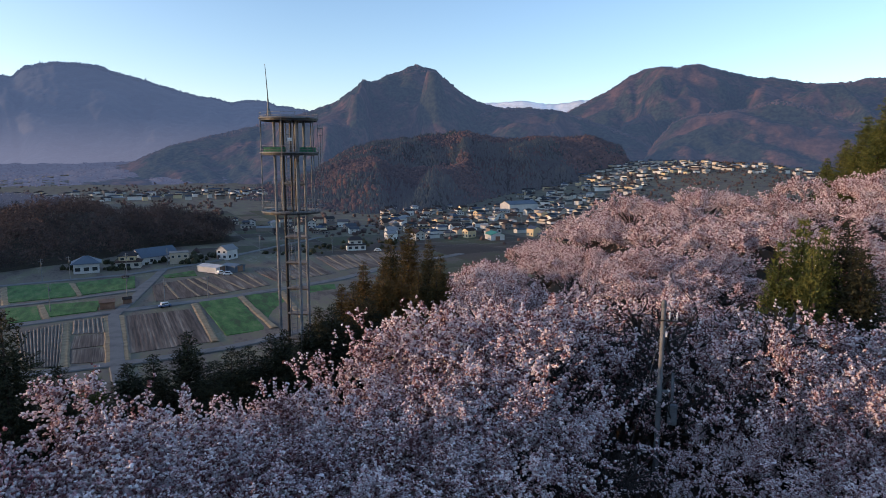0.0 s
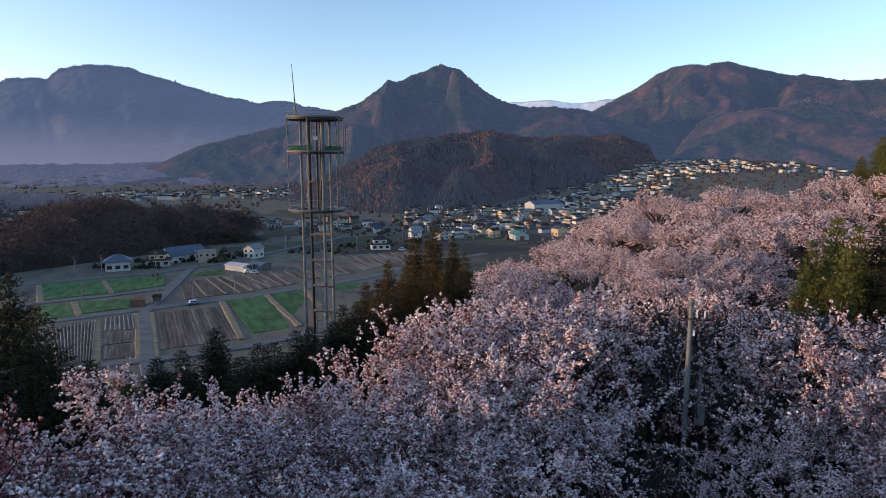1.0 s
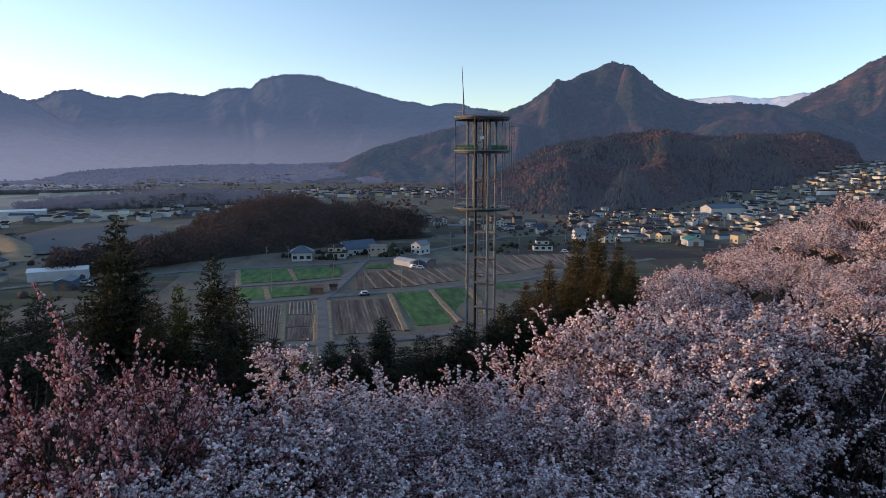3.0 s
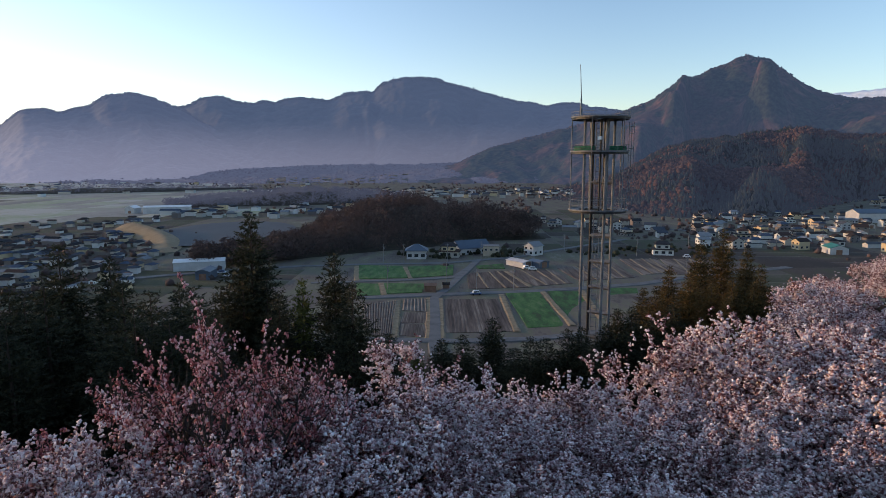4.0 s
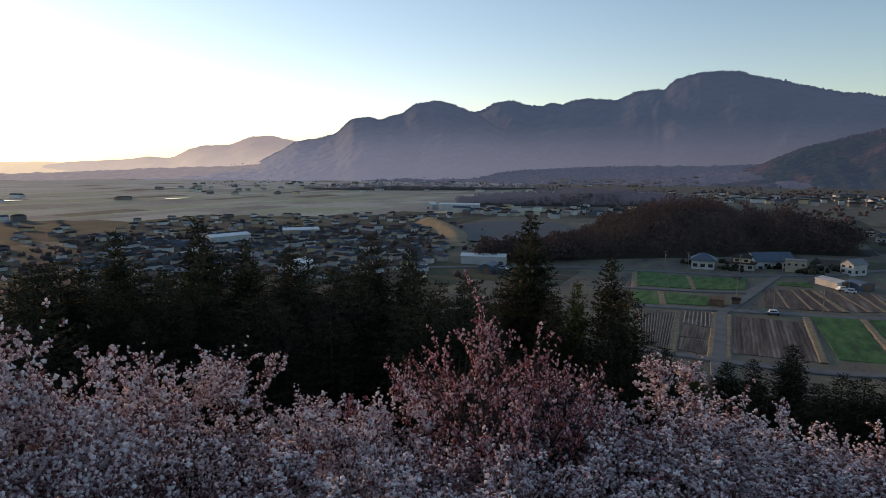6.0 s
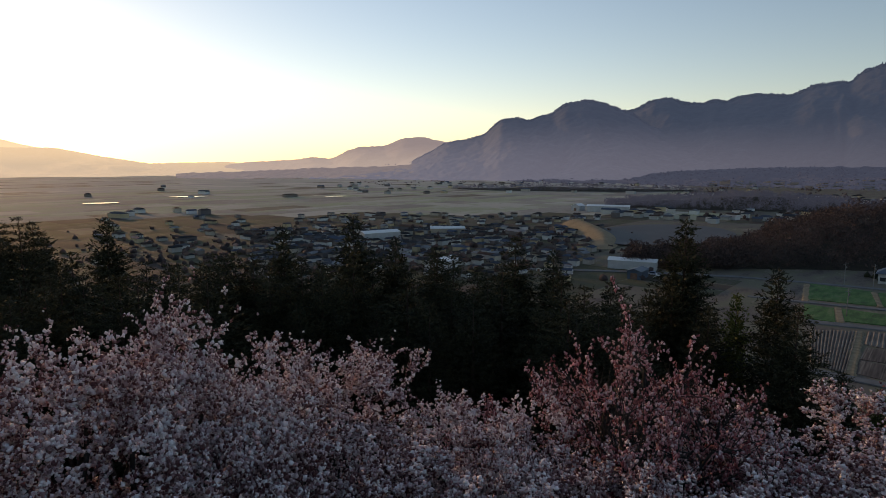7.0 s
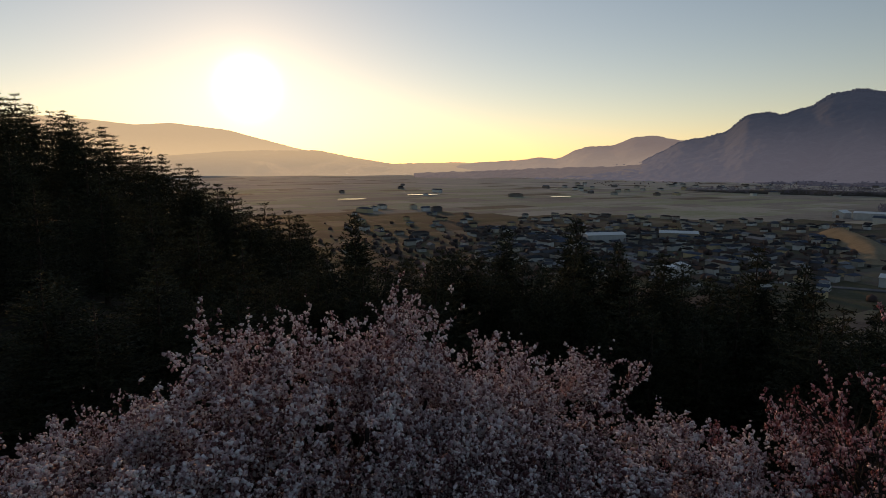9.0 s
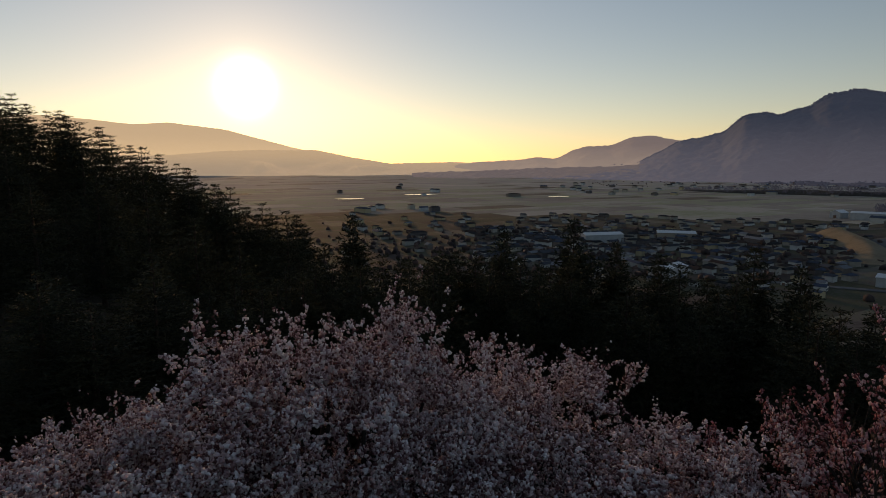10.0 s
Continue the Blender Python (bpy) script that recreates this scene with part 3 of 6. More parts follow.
def hill_forest(label, grid, count, s0, s1, seed, big, share, green, brown):
    """Woods on a hill, between the shares s0 and s1 of its slope: dark conifers in stands among brown bare trees."""
    x, y, z, s = grid
    rng = np.random.default_rng(seed)
    ok = np.argwhere((s >= s0) & (s < s1))
    pick = ok[rng.integers(0, len(ok), count)]
    i, j = pick[:, 0], pick[:, 1]
    i2, j2 = np.clip(i + 1, 0, x.shape[0] - 1), np.clip(j + 1, 0, x.shape[1] - 1)
    u, w = rng.random(count), rng.random(count)
    p = np.stack([g[i, j] * (1 - u) * (1 - w) + g[i2, j] * u * (1 - w) + g[i, j2] * (1 - u) * w + g[i2, j2] * u * w for g in (x, y, z)], 1)
    size = rng.uniform(*big, count)
    stands = fnoise(p[:, 0] / 130, p[:, 1] / 130 + p[:, 2] / 60, seed, 3) + 0.22 * rng.normal(size=count)
    tall = stands > np.quantile(stands, 1 - share)
    for name, keep, material in (("conifer_stands", tall, green), ("bare_woods", ~tall, brown)):
        v, f = crown_mesh(p[keep] - np.array([0, 0, 2.0]), size[keep], rng, name == "conifer_stands")
        tagged(raw(name, v, f, material), label, "forest", kind="stuff")


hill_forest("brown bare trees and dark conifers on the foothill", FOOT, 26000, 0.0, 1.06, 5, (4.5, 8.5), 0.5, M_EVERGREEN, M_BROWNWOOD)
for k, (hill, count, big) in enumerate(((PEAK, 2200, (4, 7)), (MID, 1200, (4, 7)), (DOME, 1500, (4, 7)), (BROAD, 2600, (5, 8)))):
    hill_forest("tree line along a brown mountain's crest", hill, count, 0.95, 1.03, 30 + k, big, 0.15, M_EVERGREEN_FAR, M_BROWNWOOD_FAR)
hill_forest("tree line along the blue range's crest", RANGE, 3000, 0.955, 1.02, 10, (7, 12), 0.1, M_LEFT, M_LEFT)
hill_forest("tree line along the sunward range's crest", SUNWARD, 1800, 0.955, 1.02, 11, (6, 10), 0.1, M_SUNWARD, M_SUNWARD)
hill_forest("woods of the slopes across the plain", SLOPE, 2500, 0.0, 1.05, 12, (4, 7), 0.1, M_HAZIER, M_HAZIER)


def bare_wood(label, seed, n, azs, near, depth, rise, size, quads, leaf, twigs=M_WOOD):
    """A bare wood on a low rise: near edge, depth and rise given along the azimuths azs."""
    rng = np.random.default_rng(seed)
    a0, a1 = azs[0], azs[-1]

    def lift(az, u):
        bumpy = 1 + 0.22 * vnoise(az * 0.55, u * 2.2 + az * 0.2, seed)
        return np.interp(az, azs, rise) * np.sin(np.clip(u, 0, 1.15) * 2.6) * bumpy

    az = rng.uniform(a0, a1, n)
    u = rng.random(n)
    r = np.interp(az, azs, near) + np.interp(az, azs, depth) * u
    p = np.stack([-np.sin(np.radians(az)) * r, np.cos(np.radians(az)) * r, lift(az, u) - 1.0], 1)
    tall = (vnoise(az * 0.7, r / 30, seed + 1) > 0.62).astype(float)
    grown = rng.uniform(*size, n) * (1 + 0.30 * vnoise(az * 1.3, r / 22, seed + 2))
    v, f = tree_clumps(p, grown, tall, rng, quads, 0.3, leaf)
    tagged(raw("valley_wood", v, f, twigs), label, "wood", kind="stuff")
    azg, ug = np.meshgrid(np.linspace(a0 - 1, a1 + 1, 60), np.linspace(-0.06, 1.1, 24), indexing='ij')
    rg = np.interp(azg, azs, near) + np.interp(azg, azs, depth) * ug
    zg = lift(azg, ug) * np.clip((azg - a0 + 1) / 2, 0, 1) * np.clip((a1 + 1 - azg) / 2, 0, 1) - 0.6
    vv = np.stack([-np.sin(np.radians(azg)) * rg, np.cos(np.radians(azg)) * rg, zg], -1).reshape(-1, 3)
    i, j = np.meshgrid(np.arange(59), np.arange(23), indexing='ij')
    ff = np.stack([i * 24 + j, (i + 1) * 24 + j, (i + 1) * 24 + j + 1, i * 24 + j + 1], -1).reshape(-1, 4)
    tagged(raw("ground_rise", vv, ff[:, ::-1], M_GROUND, smooth=True), "leaf-brown ground rising under the bare wood", "ground", kind="structure")


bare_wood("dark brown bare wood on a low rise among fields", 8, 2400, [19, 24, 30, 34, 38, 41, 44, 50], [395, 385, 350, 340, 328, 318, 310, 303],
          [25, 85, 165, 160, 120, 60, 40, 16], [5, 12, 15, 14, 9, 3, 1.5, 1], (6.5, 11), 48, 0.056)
bare_wood("hazy blue-brown bare wood on a ridge beyond the reservoir", 9, 1700, [31, 35, 39, 44, 48, 52], [770, 740, 720, 715, 720, 740],
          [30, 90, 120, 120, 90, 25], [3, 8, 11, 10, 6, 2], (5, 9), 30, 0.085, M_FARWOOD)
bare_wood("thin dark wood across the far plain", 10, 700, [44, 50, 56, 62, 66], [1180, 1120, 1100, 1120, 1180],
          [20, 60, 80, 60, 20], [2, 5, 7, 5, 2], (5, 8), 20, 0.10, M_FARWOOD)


def terraces():
    """Pale terraced plots lying on the far slope."""
    x, y, z, s = SLOPE
    trng = np.random.default_rng(12)
    v, f = [], []
    az = np.degrees(np.arctan2(-x, y))
    rows, cols = x.shape
    for i in range(2, rows - 4, 2):
        for j in range(0, cols - 6, 5):
            if not (30 < az[i, j] < 43 and 0.08 < s[i, j] < 0.42) or trng.random() < 0.35:
                continue
            o, w = len(v), int(trng.integers(3, 5))
            for di, dj in ((0, 0), (0, w), (1, w), (1, 0)):
                v.append((x[i + di, j + dj], y[i + di, j + dj], z[i + di, j + dj] + 1.2))
            for di, dj in ((0, 0), (0, w), (1, w), (1, 0)):
                v.append((x[i + di, j + dj], y[i + di, j + dj], z[i + di, j + dj] - 3))
            f += [[o, o + 1, o + 2, o + 3]] + [[o + 4 + q, o + 4 + (q + 1) % 4, o + (q + 1) % 4, o + q] for q in range(4)]
    tagged(raw("terraced_fields", v, f, M_PALESOIL), "pale terraced plots on the far slope", "farmland", kind="stuff")


terraces()


def far_hedges():
    """Belts of trees across the far plain."""
    rng = np.random.default_rng(21)
    pos = []
    for az0, az1, r0, r1, n in ((16, 50, 1100, 1500, 900), (17, 46, 900, 1150, 700), (50, 75, 1350, 1700, 380), (36, 50, 600, 700, 120), (18, 33, 560, 860, 700), (-8, 10, 470, 560, 160), (-33, -13, 1040, 1420, 800)):
        a, r = rng.uniform(az0, az1, n), rng.uniform(r0, r1, n)
        keep = vnoise(a * 1.2, r / 90, 31) > 0.15
        a, r = a[keep], r[keep]
        pos.append(np.stack([-np.sin(np.radians(a)) * r, np.cos(np.radians(a)) * r, valley(a, r) - 0.5], 1))
    for cx, cy, sx, sy, n in ((0, 480, 70, 70, 150), (90, 640, 90, 120, 150), (330, 900, 110, 130, 420), (420, 1080, 160, 90, 300), (520, 1330, 260, 70, 200), (560, 1100, 60, 200, 120), (250, 760, 60, 70, 160), (400, 1000, 120, 90, 260), (-350, 150, 70, 60, 260), (-300, 70, 45, 50, 200), (-400, 60, 60, 60, 160), (-360, 0, 40, 30, 90), (-330, 215, 40, 25, 90), (-60, 440, 60, 20, 60)):
        a = rng.normal(size=(n, 2)) * (sx, sy) + (cx, cy)
        pos.append(np.column_stack([a, [ground_z(q[0], q[1]) - 0.8 for q in a]]))
    p = np.concatenate(pos)
    v, f = crown_mesh(p, rng.uniform(2.0, 5, len(p)), rng, False)
    tagged(raw("tree_belt", v, f, M_WOOD), "scattered dark trees and hedges across the plain", "trees", kind="stuff")


far_hedges()


def garden_trees():
    """Clipped trees and hedges round the buildings by the fields."""
    grng = np.random.default_rng(22)
    pos = []
    for cx, cy, sx, sy, n in ((-153, 299, 7, 3, 16), (-136, 306, 8, 3, 10), (-167, 280, 4, 3, 7), (-121, 316, 7, 3, 16), (-152, 279, 5, 1.5, 9), (-118, 298, 5, 2, 9), (-85, 330, 12, 4, 14), (-60, 352, 14, 4, 16), (-30, 372, 20, 6, 24)):
        a = grng.normal(size=(n, 2)) * (sx, sy) + (cx, cy)
        pos.append(np.column_stack([a, np.full(n, -0.6)]))
    p = np.concatenate(pos)
    v, f = crown_mesh(p, grng.uniform(2.0, 4.5, len(p)), grng, False)
    tagged(raw("garden_trees", v, f, M_CONIFER), "dark clipped garden trees round farm buildings", "trees", kind="stuff")


garden_trees()


# ---- fields and roads of the valley ----
def slab(name, corners, z, material, label, category, parent=None):
    """A field: a low slab with sloping edges on the corners."""
    c = [Vector((x, y, 0)) for x, y in corners]
    mid = sum(c, Vector()) / 4
    if (c[1] - c[0]).cross(c[2] - c[1]).z < 0:
        c.reverse()
    v = [tuple(p + Vector((0, 0, -0.3))) for p in c] + [tuple(mid + (p - mid) * 0.985 + Vector((0, 0, z))) for p in c]
    f = [[4, 5, 6, 7]] + [[i, (i + 1) % 4, 4 + (i + 1) % 4, 4 + i] for i in range(4)]
    return tagged(raw(name, v, f, material), label, category, kind="structure")


GREEN_FIELDS = [
    [(-173, 241), (-152, 248), (-135, 224), (-153, 212)],
    [(-150, 248), (-133, 263), (-121, 239), (-134, 225)],
    [(-148, 204), (-139, 207), (-126, 189), (-134, 185)],
    [(-138, 209), (-122, 216), (-115, 201), (-126, 193)],
    [(-88, 217), (-76, 223), (-52, 178), (-62, 172)],
    [(-74, 226), (-61, 231), (-44, 184), (-50, 179)],
    [(-54, 242), (-44, 247), (-34, 205), (-44, 200)],
    [(-122, 265), (-113, 277), (-107, 265), (-118, 259)]]
for c in GREEN_FIELDS:
    slab("field", c, 0.25, M_GREEN, "bright green field of young wheat", "field")
SOIL_FIELDS = [
    [(-105, 171), (-97, 174), (-91, 163), (-99, 159)],
    [(-98, 158), (-90, 161), (-84, 149), (-92, 147)],
    [(-103, 194), (-85, 204), (-64, 166), (-82, 155)],
    [(-117, 244), (-106, 259), (-82, 229), (-102, 215)],
    [(-104, 260), (-87, 274), (-69, 245), (-81, 232)],
    [(-66, 318), (-50, 328), (-36, 293), (-47, 277)],
    [(-48, 328), (-26, 339), (-18, 301), (-34, 285)],
    [(-86, 277), (-67, 309), (-49, 270), (-68, 251)]]
for c in SOIL_FIELDS[3:]:
    slab("field", c, 0.2, M_SOIL, "bare ploughed brown field", "field")


def furrows(corners, count, material, label, tall=0.42):
    """Ridges lengthways over a ploughed field."""
    a, b, c, d = [Vector((x, y, 0)) for x, y in corners]
    ob = slab("field", corners, 0.15, M_SOIL, label, "field")
    for i in range(count):
        u = (i + 0.5) / count
        p, q = a.lerp(b, u), d.lerp(c, u)
        w = (b - a).normalized() * ((b - a).length / count * 0.3)
        w2 = (c - d).normalized() * ((c - d).length / count * 0.3)
        z = Vector((0, 0, 0.16))
        top = Vector((0, 0, tall))
        v = [p - w + z, p + w + z, q + w2 + z, q - w2 + z, p + top, q + top]
        raw("ridge", [tuple(k) for k in v], [[0, 4, 5, 3], [4, 1, 2, 5], [0, 1, 4], [3, 5, 2]], material, ob)
    return ob


furrows([(-123, 173), (-116, 185), (-93, 145), (-101, 143)], 13, M_PALESOIL, "ploughed field with long pale furrows")
furrows([(-115, 187), (-108, 192), (-98, 175), (-107, 173)], 7, M_PALESOIL, "small ploughed field with pale furrows")


for c in SOIL_FIELDS[:3]:
    furrows(c, 18, M_SOIL, "bare brown field with fine plough lines", 0.185)


def strip(name, pts, width, z, material, label, category, rag=0.08, skirt=1.15):
    """A road or bank along points of the plan."""
    p = [Vector((x, y, 0)) for x, y in pts]
    fine = []
    for a, b in zip(p, p[1:]):
        n = max(2, int((b - a).length / 3))
        fine += [a.lerp(b, i / n) for i in range(n)]
    fine.append(p[-1])
    v, f = [], []
    for i, q in enumerate(fine):
        d = (fine[min(i + 1, len(fine) - 1)] - fine[max(i - 1, 0)]).normalized()
        s = Vector((-d.y, d.x, 0)) * width / 2 * (1 + rag * noise.noise(q * 0.23))
        h = max(ground_z(q.x, q.y), 0) + z
        for k, zz in ((skirt, -0.25), (1, 0), (-1, 0), (-skirt, -0.25)):
            v.append((q.x + s.x * k, q.y + s.y * k, h + zz))
        if i:
            o = 4 * i
            f += [[o - 4 + k, o + k, o + k + 1, o - 3 + k] for k in range(3)]
    return tagged(raw(name, v, f, material), label, category, kind="structure")


ROADS = [
    ([(-131, 182), (-112, 197), (-95, 210), (-79, 222), (-63, 237), (-44, 257), (-27, 285), (10, 330)], 4.2),
    ([(-72, 133), (-78, 143), (-92, 169), (-106, 194), (-112, 219), (-128, 279)], 3.2),
    ([(-165, 196), (-151, 206), (-133, 219), (-118, 234), (-125, 269)], 2.6),
    ([(-195, 226), (-176, 241), (-155, 255), (-139, 265), (-127, 282), (-113, 303), (-107, 328), (-80, 400)], 3.4),
    ([(-120, 126), (-98, 139), (-75, 149), (-58, 160), (-46, 170), (-30, 182)], 3.4),
    ([(-90, 480), (-40, 470), (20, 455), (70, 480), (120, 560), (200, 760)], 4.5),
    ([(-250, 150), (-225, 190), (-195, 226)], 4.0)]
for k, (pts, w) in enumerate(ROADS):
    strip("road", pts, w, 0.30 + 0.02 * k, M_ROAD, "narrow grey asphalt farm road", "road")
BANKS = [[(-87, 212), (-63, 166)], [(-75, 224), (-50, 179)], [(-116, 185), (-91, 143)], [(-108, 194), (-81, 145)],
         [(-104, 195), (-77, 145)], [(-151, 247), (-134, 224)], [(-139, 209), (-125, 190)], [(-172, 238), (-149, 206)],
         [(-62, 232), (-44, 190)], [(-104, 258), (-82, 230)]]
for a, b, c, d in SOIL_FIELDS[3:]:      # low straw ridges across the upper fields
    for u in (0.3, 0.62, 0.85):
        BANKS.append([(a[0] + (b[0] - a[0]) * u, a[1] + (b[1] - a[1]) * u), (d[0] + (c[0] - d[0]) * (u * 0.9 + 0.05), d[1] + (c[1] - d[1]) * (u * 0.9 + 0.05))])
for k, pts in enumerate(BANKS):
    strip("field_bank", pts, 1.5 if k < 10 else 0.7, 0.29, M_TAN, "dry straw-coloured bank between fields", "bank", 0.35, 1.7)


def far_fields():
    """Long parcels of the plain, lane beside lane, each of its own width and length."""
    rng = np.random.default_rng(3)
    sets = (([], []), ([], []), ([], []))
    t = radians(117)
    ux, uy = math.cos(t), math.sin(t)
    cy = -2700.0
    while cy < 2700:
        wide = rng.uniform(16, 46)
        cx = -2700.0 + rng.uniform(0, 80)
        while cx < 2700:
            long = rng.uniform(40, 120)
            mx, my = cx + long / 2, cy + wide / 2
            x, y = mx * ux - my * uy, mx * uy + my * ux
            r, az = math.hypot(x, y), math.degrees(math.atan2(-x, y))
            bad = not (-18 < az < 112) or az < 45 and r > 640 or r > 2700 or r < 190 or az < 12 and r > 430
            bad = bad or -185 < x < -20 and 125 < y < 345 or 21 < az < 51 and 295 < r < 560
            near = r < 620
            pieces = [(cx, cx + long)] if not near else [(cx + long * k / 3, cx + long * (k + 1) / 3) for k in range(3)]
            for q0, q1 in () if bad else pieces:
                if rng.random() < 0.06:
                    continue
                c4 = [(px * ux - py * uy, px * uy + py * ux) for px, py in ((q0 + 0.7, cy + 0.7), (q1 - 0.7, cy + 0.7), (q1 - 0.7, cy + wide - 0.7), (q0 + 0.7, cy + wide - 0.7))]
                if max(ground_z(*k) for k in c4) > 1.5:
                    continue
                z = rng.uniform(0.03, 0.06)
                mid = (sum(k[0] for k in c4) / 4, sum(k[1] for k in c4) / 4)
                rim = [(mid[0] + (k[0] - mid[0]) * 1.05, mid[1] + (k[1] - mid[1]) * 1.05) for k in c4]
                # parcels beyond about 1150 m take the haze-paled colours
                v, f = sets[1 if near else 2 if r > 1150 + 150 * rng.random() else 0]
                o = len(v)
                v += [(*k, ground_z(*k) - 0.03) for k in rim] + [(*k, z + ground_z(*k)) for k in c4]
                f += [[o + 4, o + 5, o + 6, o + 7]] + [[o + q, o + (q + 1) % 4, o + 4 + (q + 1) % 4, o + 4 + q] for q in range(4)]
            cx += long
        cy += wide
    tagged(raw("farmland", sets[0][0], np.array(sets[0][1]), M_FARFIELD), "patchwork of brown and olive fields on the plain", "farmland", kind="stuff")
    tagged(raw("stubble_fields", sets[2][0], np.array(sets[2][1]), M_HAZEFIELD), "fields of the far plain paled for haze", "farmland", kind="stuff")
    tagged(raw("garden_plots", sets[1][0], np.array(sets[1][1]), M_NEARFIELD), "brown garden plots and bare fields round the houses", "farmland", kind="stuff")


far_fields()


# ---- trees ----
OCTA = np.array([(1, 0, 0), (0, 1, 0), (-1, 0, 0), (0, -1, 0), (0, 0, 1), (0, 0, -1.0)])
OCTA_F = np.array([(0, 1, 4), (1, 2, 4), (2, 3, 4), (3, 0, 4), (1, 0, 5), (2, 1, 5), (3, 2, 5), (0, 3, 5)])


def tuft_templates(rng, count, size):
    """Tufts of blossom: small uneven balls, each turned its own way."""
    t = []
    for _ in range(count):
        q = np.linalg.qr(rng.normal(size=(3, 3)))[0]
        t.append((OCTA * rng.uniform(0.6, 1.35, (6, 1)) * size + rng.normal(size=(6, 3)) * size * 0.2) @ q)
    return np.array(t)


def limb_mesh(segs, k=5):
    """Tapered tubes from (a, b, ra, rb) segments."""
    a = np.array([s[0] for s in segs])
    b = np.array([s[1] for s in segs])
    ra = np.array([s[2] for s in segs])
    rb = np.array([s[3] for s in segs])
    d = b - a
    d /= np.linalg.norm(d, axis=1, keepdims=True) + 1e-9
    ref = np.where(np.abs(d[:, 2:3]) < 0.9, [[0, 0, 1.0]], [[1.0, 0, 0]])
    u = np.cross(d, ref)
    u /= np.linalg.norm(u, axis=1, keepdims=True)
    w = np.cross(d, u)
    th = np.arange(k) * 6.283185 / k
    ring = u[:, None, :] * np.cos(th)[None, :, None] + w[:, None, :] * np.sin(th)[None, :, None]
    va = a[:, None, :] + ring * ra[:, None, None]
    vb = b[:, None, :] + ring * rb[:, None, None]
    v = np.concatenate([va, vb], 1).reshape(-1, 3)
    o = (np.arange(len(segs)) * 2 * k)[:, None]
    i = np.arange(k)
    f = np.stack([o + i, o + (i + 1) % k, o + k + (i + 1) % k, o + k + i], -1).reshape(-1, 4)
    return v, f


def unit(v):
    return v / (np.linalg.norm(v) + 1e-9)


def cherry(name, rng, height, spread, clusters, csize, thin, label, blossom, lobes=17, flat=0.55, shoots=0.06):
    """A cherry tree: a short trunk, limbs that bow out to the lobes of a broad dome, boughs, twigs, and tufts of blossom along them."""
    segs, tips = [], []
    th = height * 0.2
    top = np.array([rng.normal() * 0.15, rng.normal() * 0.15, th])
    segs.append((np.array([0, 0, -0.5]), top * 0.5, 0.24, 0.2))
    segs.append((top * 0.5, top, 0.2, 0.18))
    a0 = rng.random() * 6.283
    for i in range(lobes):
        rho = 0.80 * math.sqrt((i + 0.4) / lobes) * rng.uniform(0.85, 1.12)
        ang = a0 + 2.39996 * i + rng.normal() * 0.18
        big = spread * 0.33 * rng.uniform(0.78, 1.25) * (1.1 - 0.3 * rho)
        c = np.array([math.cos(ang) * rho * spread, math.sin(ang) * rho * spread, height * (0.84 - 0.40 * rho ** 2 + rng.normal() * 0.06) - 0.25 * big])
        bow = top + (c - top) * 0.5 + np.array([0, 0, -0.06 * height]) + rng.normal(size=3) * 0.25
        line = [top * (1 - u) ** 2 + bow * 2 * u * (1 - u) + c * u * u + rng.normal(size=3) * 0.06 for u in np.linspace(0, 1, 7)]
        line[0] = top
        for k in range(6):
            segs.append((line[k], line[k + 1], 0.085 - 0.009 * k, 0.076 - 0.009 * k))
        for b in range(10):
            start = line[3] + (line[6] - line[3]) * rng.uniform(0.1, 1.0)
            d = unit(rng.normal(size=3) + np.array([0, 0, 0.25]))
            end = c + d * np.array([1, 1, flat]) * big * rng.uniform(0.55, 0.85)
            mid = (start + end) / 2 + rng.normal(size=3) * 0.08 * big + np.array([0, 0, 0.06 * big])
            segs += [(start, mid, 0.034, 0.024), (mid, end, 0.024, 0.014)]
            tips.append((mid, end))
            for w in range(10):
                u = rng.uniform(0.0, 1.0)
                p = mid + (end - mid) * u
                out = unit((p - c) / np.array([1, 1, flat])) * 0.55 + rng.normal(size=3) * 0.55 + np.array([0, 0, 0.15])
                ln = big * rng.uniform(0.18, 0.46)
                if rng.random() < shoots:
                    ln, out = ln * 1.8, out + np.array([0, 0, 0.6])
                out = unit(out)
                q = p + out * ln * 0.5
                e = q + unit(out + rng.normal(size=3) * 0.3) * ln * 0.5
                segs += [(p, q, 0.013, 0.009), (q, e, 0.009, 0.005)]
                tips += [(p, q), (q, e)]
    v, f = limb_mesh([g for g in segs if g[2] > thin], 4)
    A = np.array([t[0] for t in tips])
    B = np.array([t[1] for t in tips])
    L = np.linalg.norm(B - A, axis=1)
    mid = (A + B) / 2      # most blossom sits on the outer and upper twigs
    d = np.sqrt((mid[:, 0] ** 2 + mid[:, 1] ** 2) / spread ** 2 + ((mid[:, 2] - 0.25 * height) / (0.62 * height)) ** 2)
    L = L * np.clip((d - 0.35) / 0.35, 0.15, 1) * np.clip((mid[:, 2] / height - 0.2) / 0.2, 0.2, 1) * rng.uniform(0.25, 1.0, len(L))
    cnt = rng.poisson(clusters * L / L.sum())
    idx = np.repeat(np.arange(len(tips)), cnt)
    u = rng.random(len(idx))[:, None]
    u = (np.floor(u * 4) + 0.5) / 4 + rng.normal(size=u.shape) * 0.035      # tufts crowd round the spurs of a twig
    P = A[idx] * (1 - u) + B[idx] * u + rng.normal(size=(len(idx), 3)) * csize * 0.75
    seed, w = int(rng.integers(1000)), 0.085 * spread      # gaps between the blossoming sprays
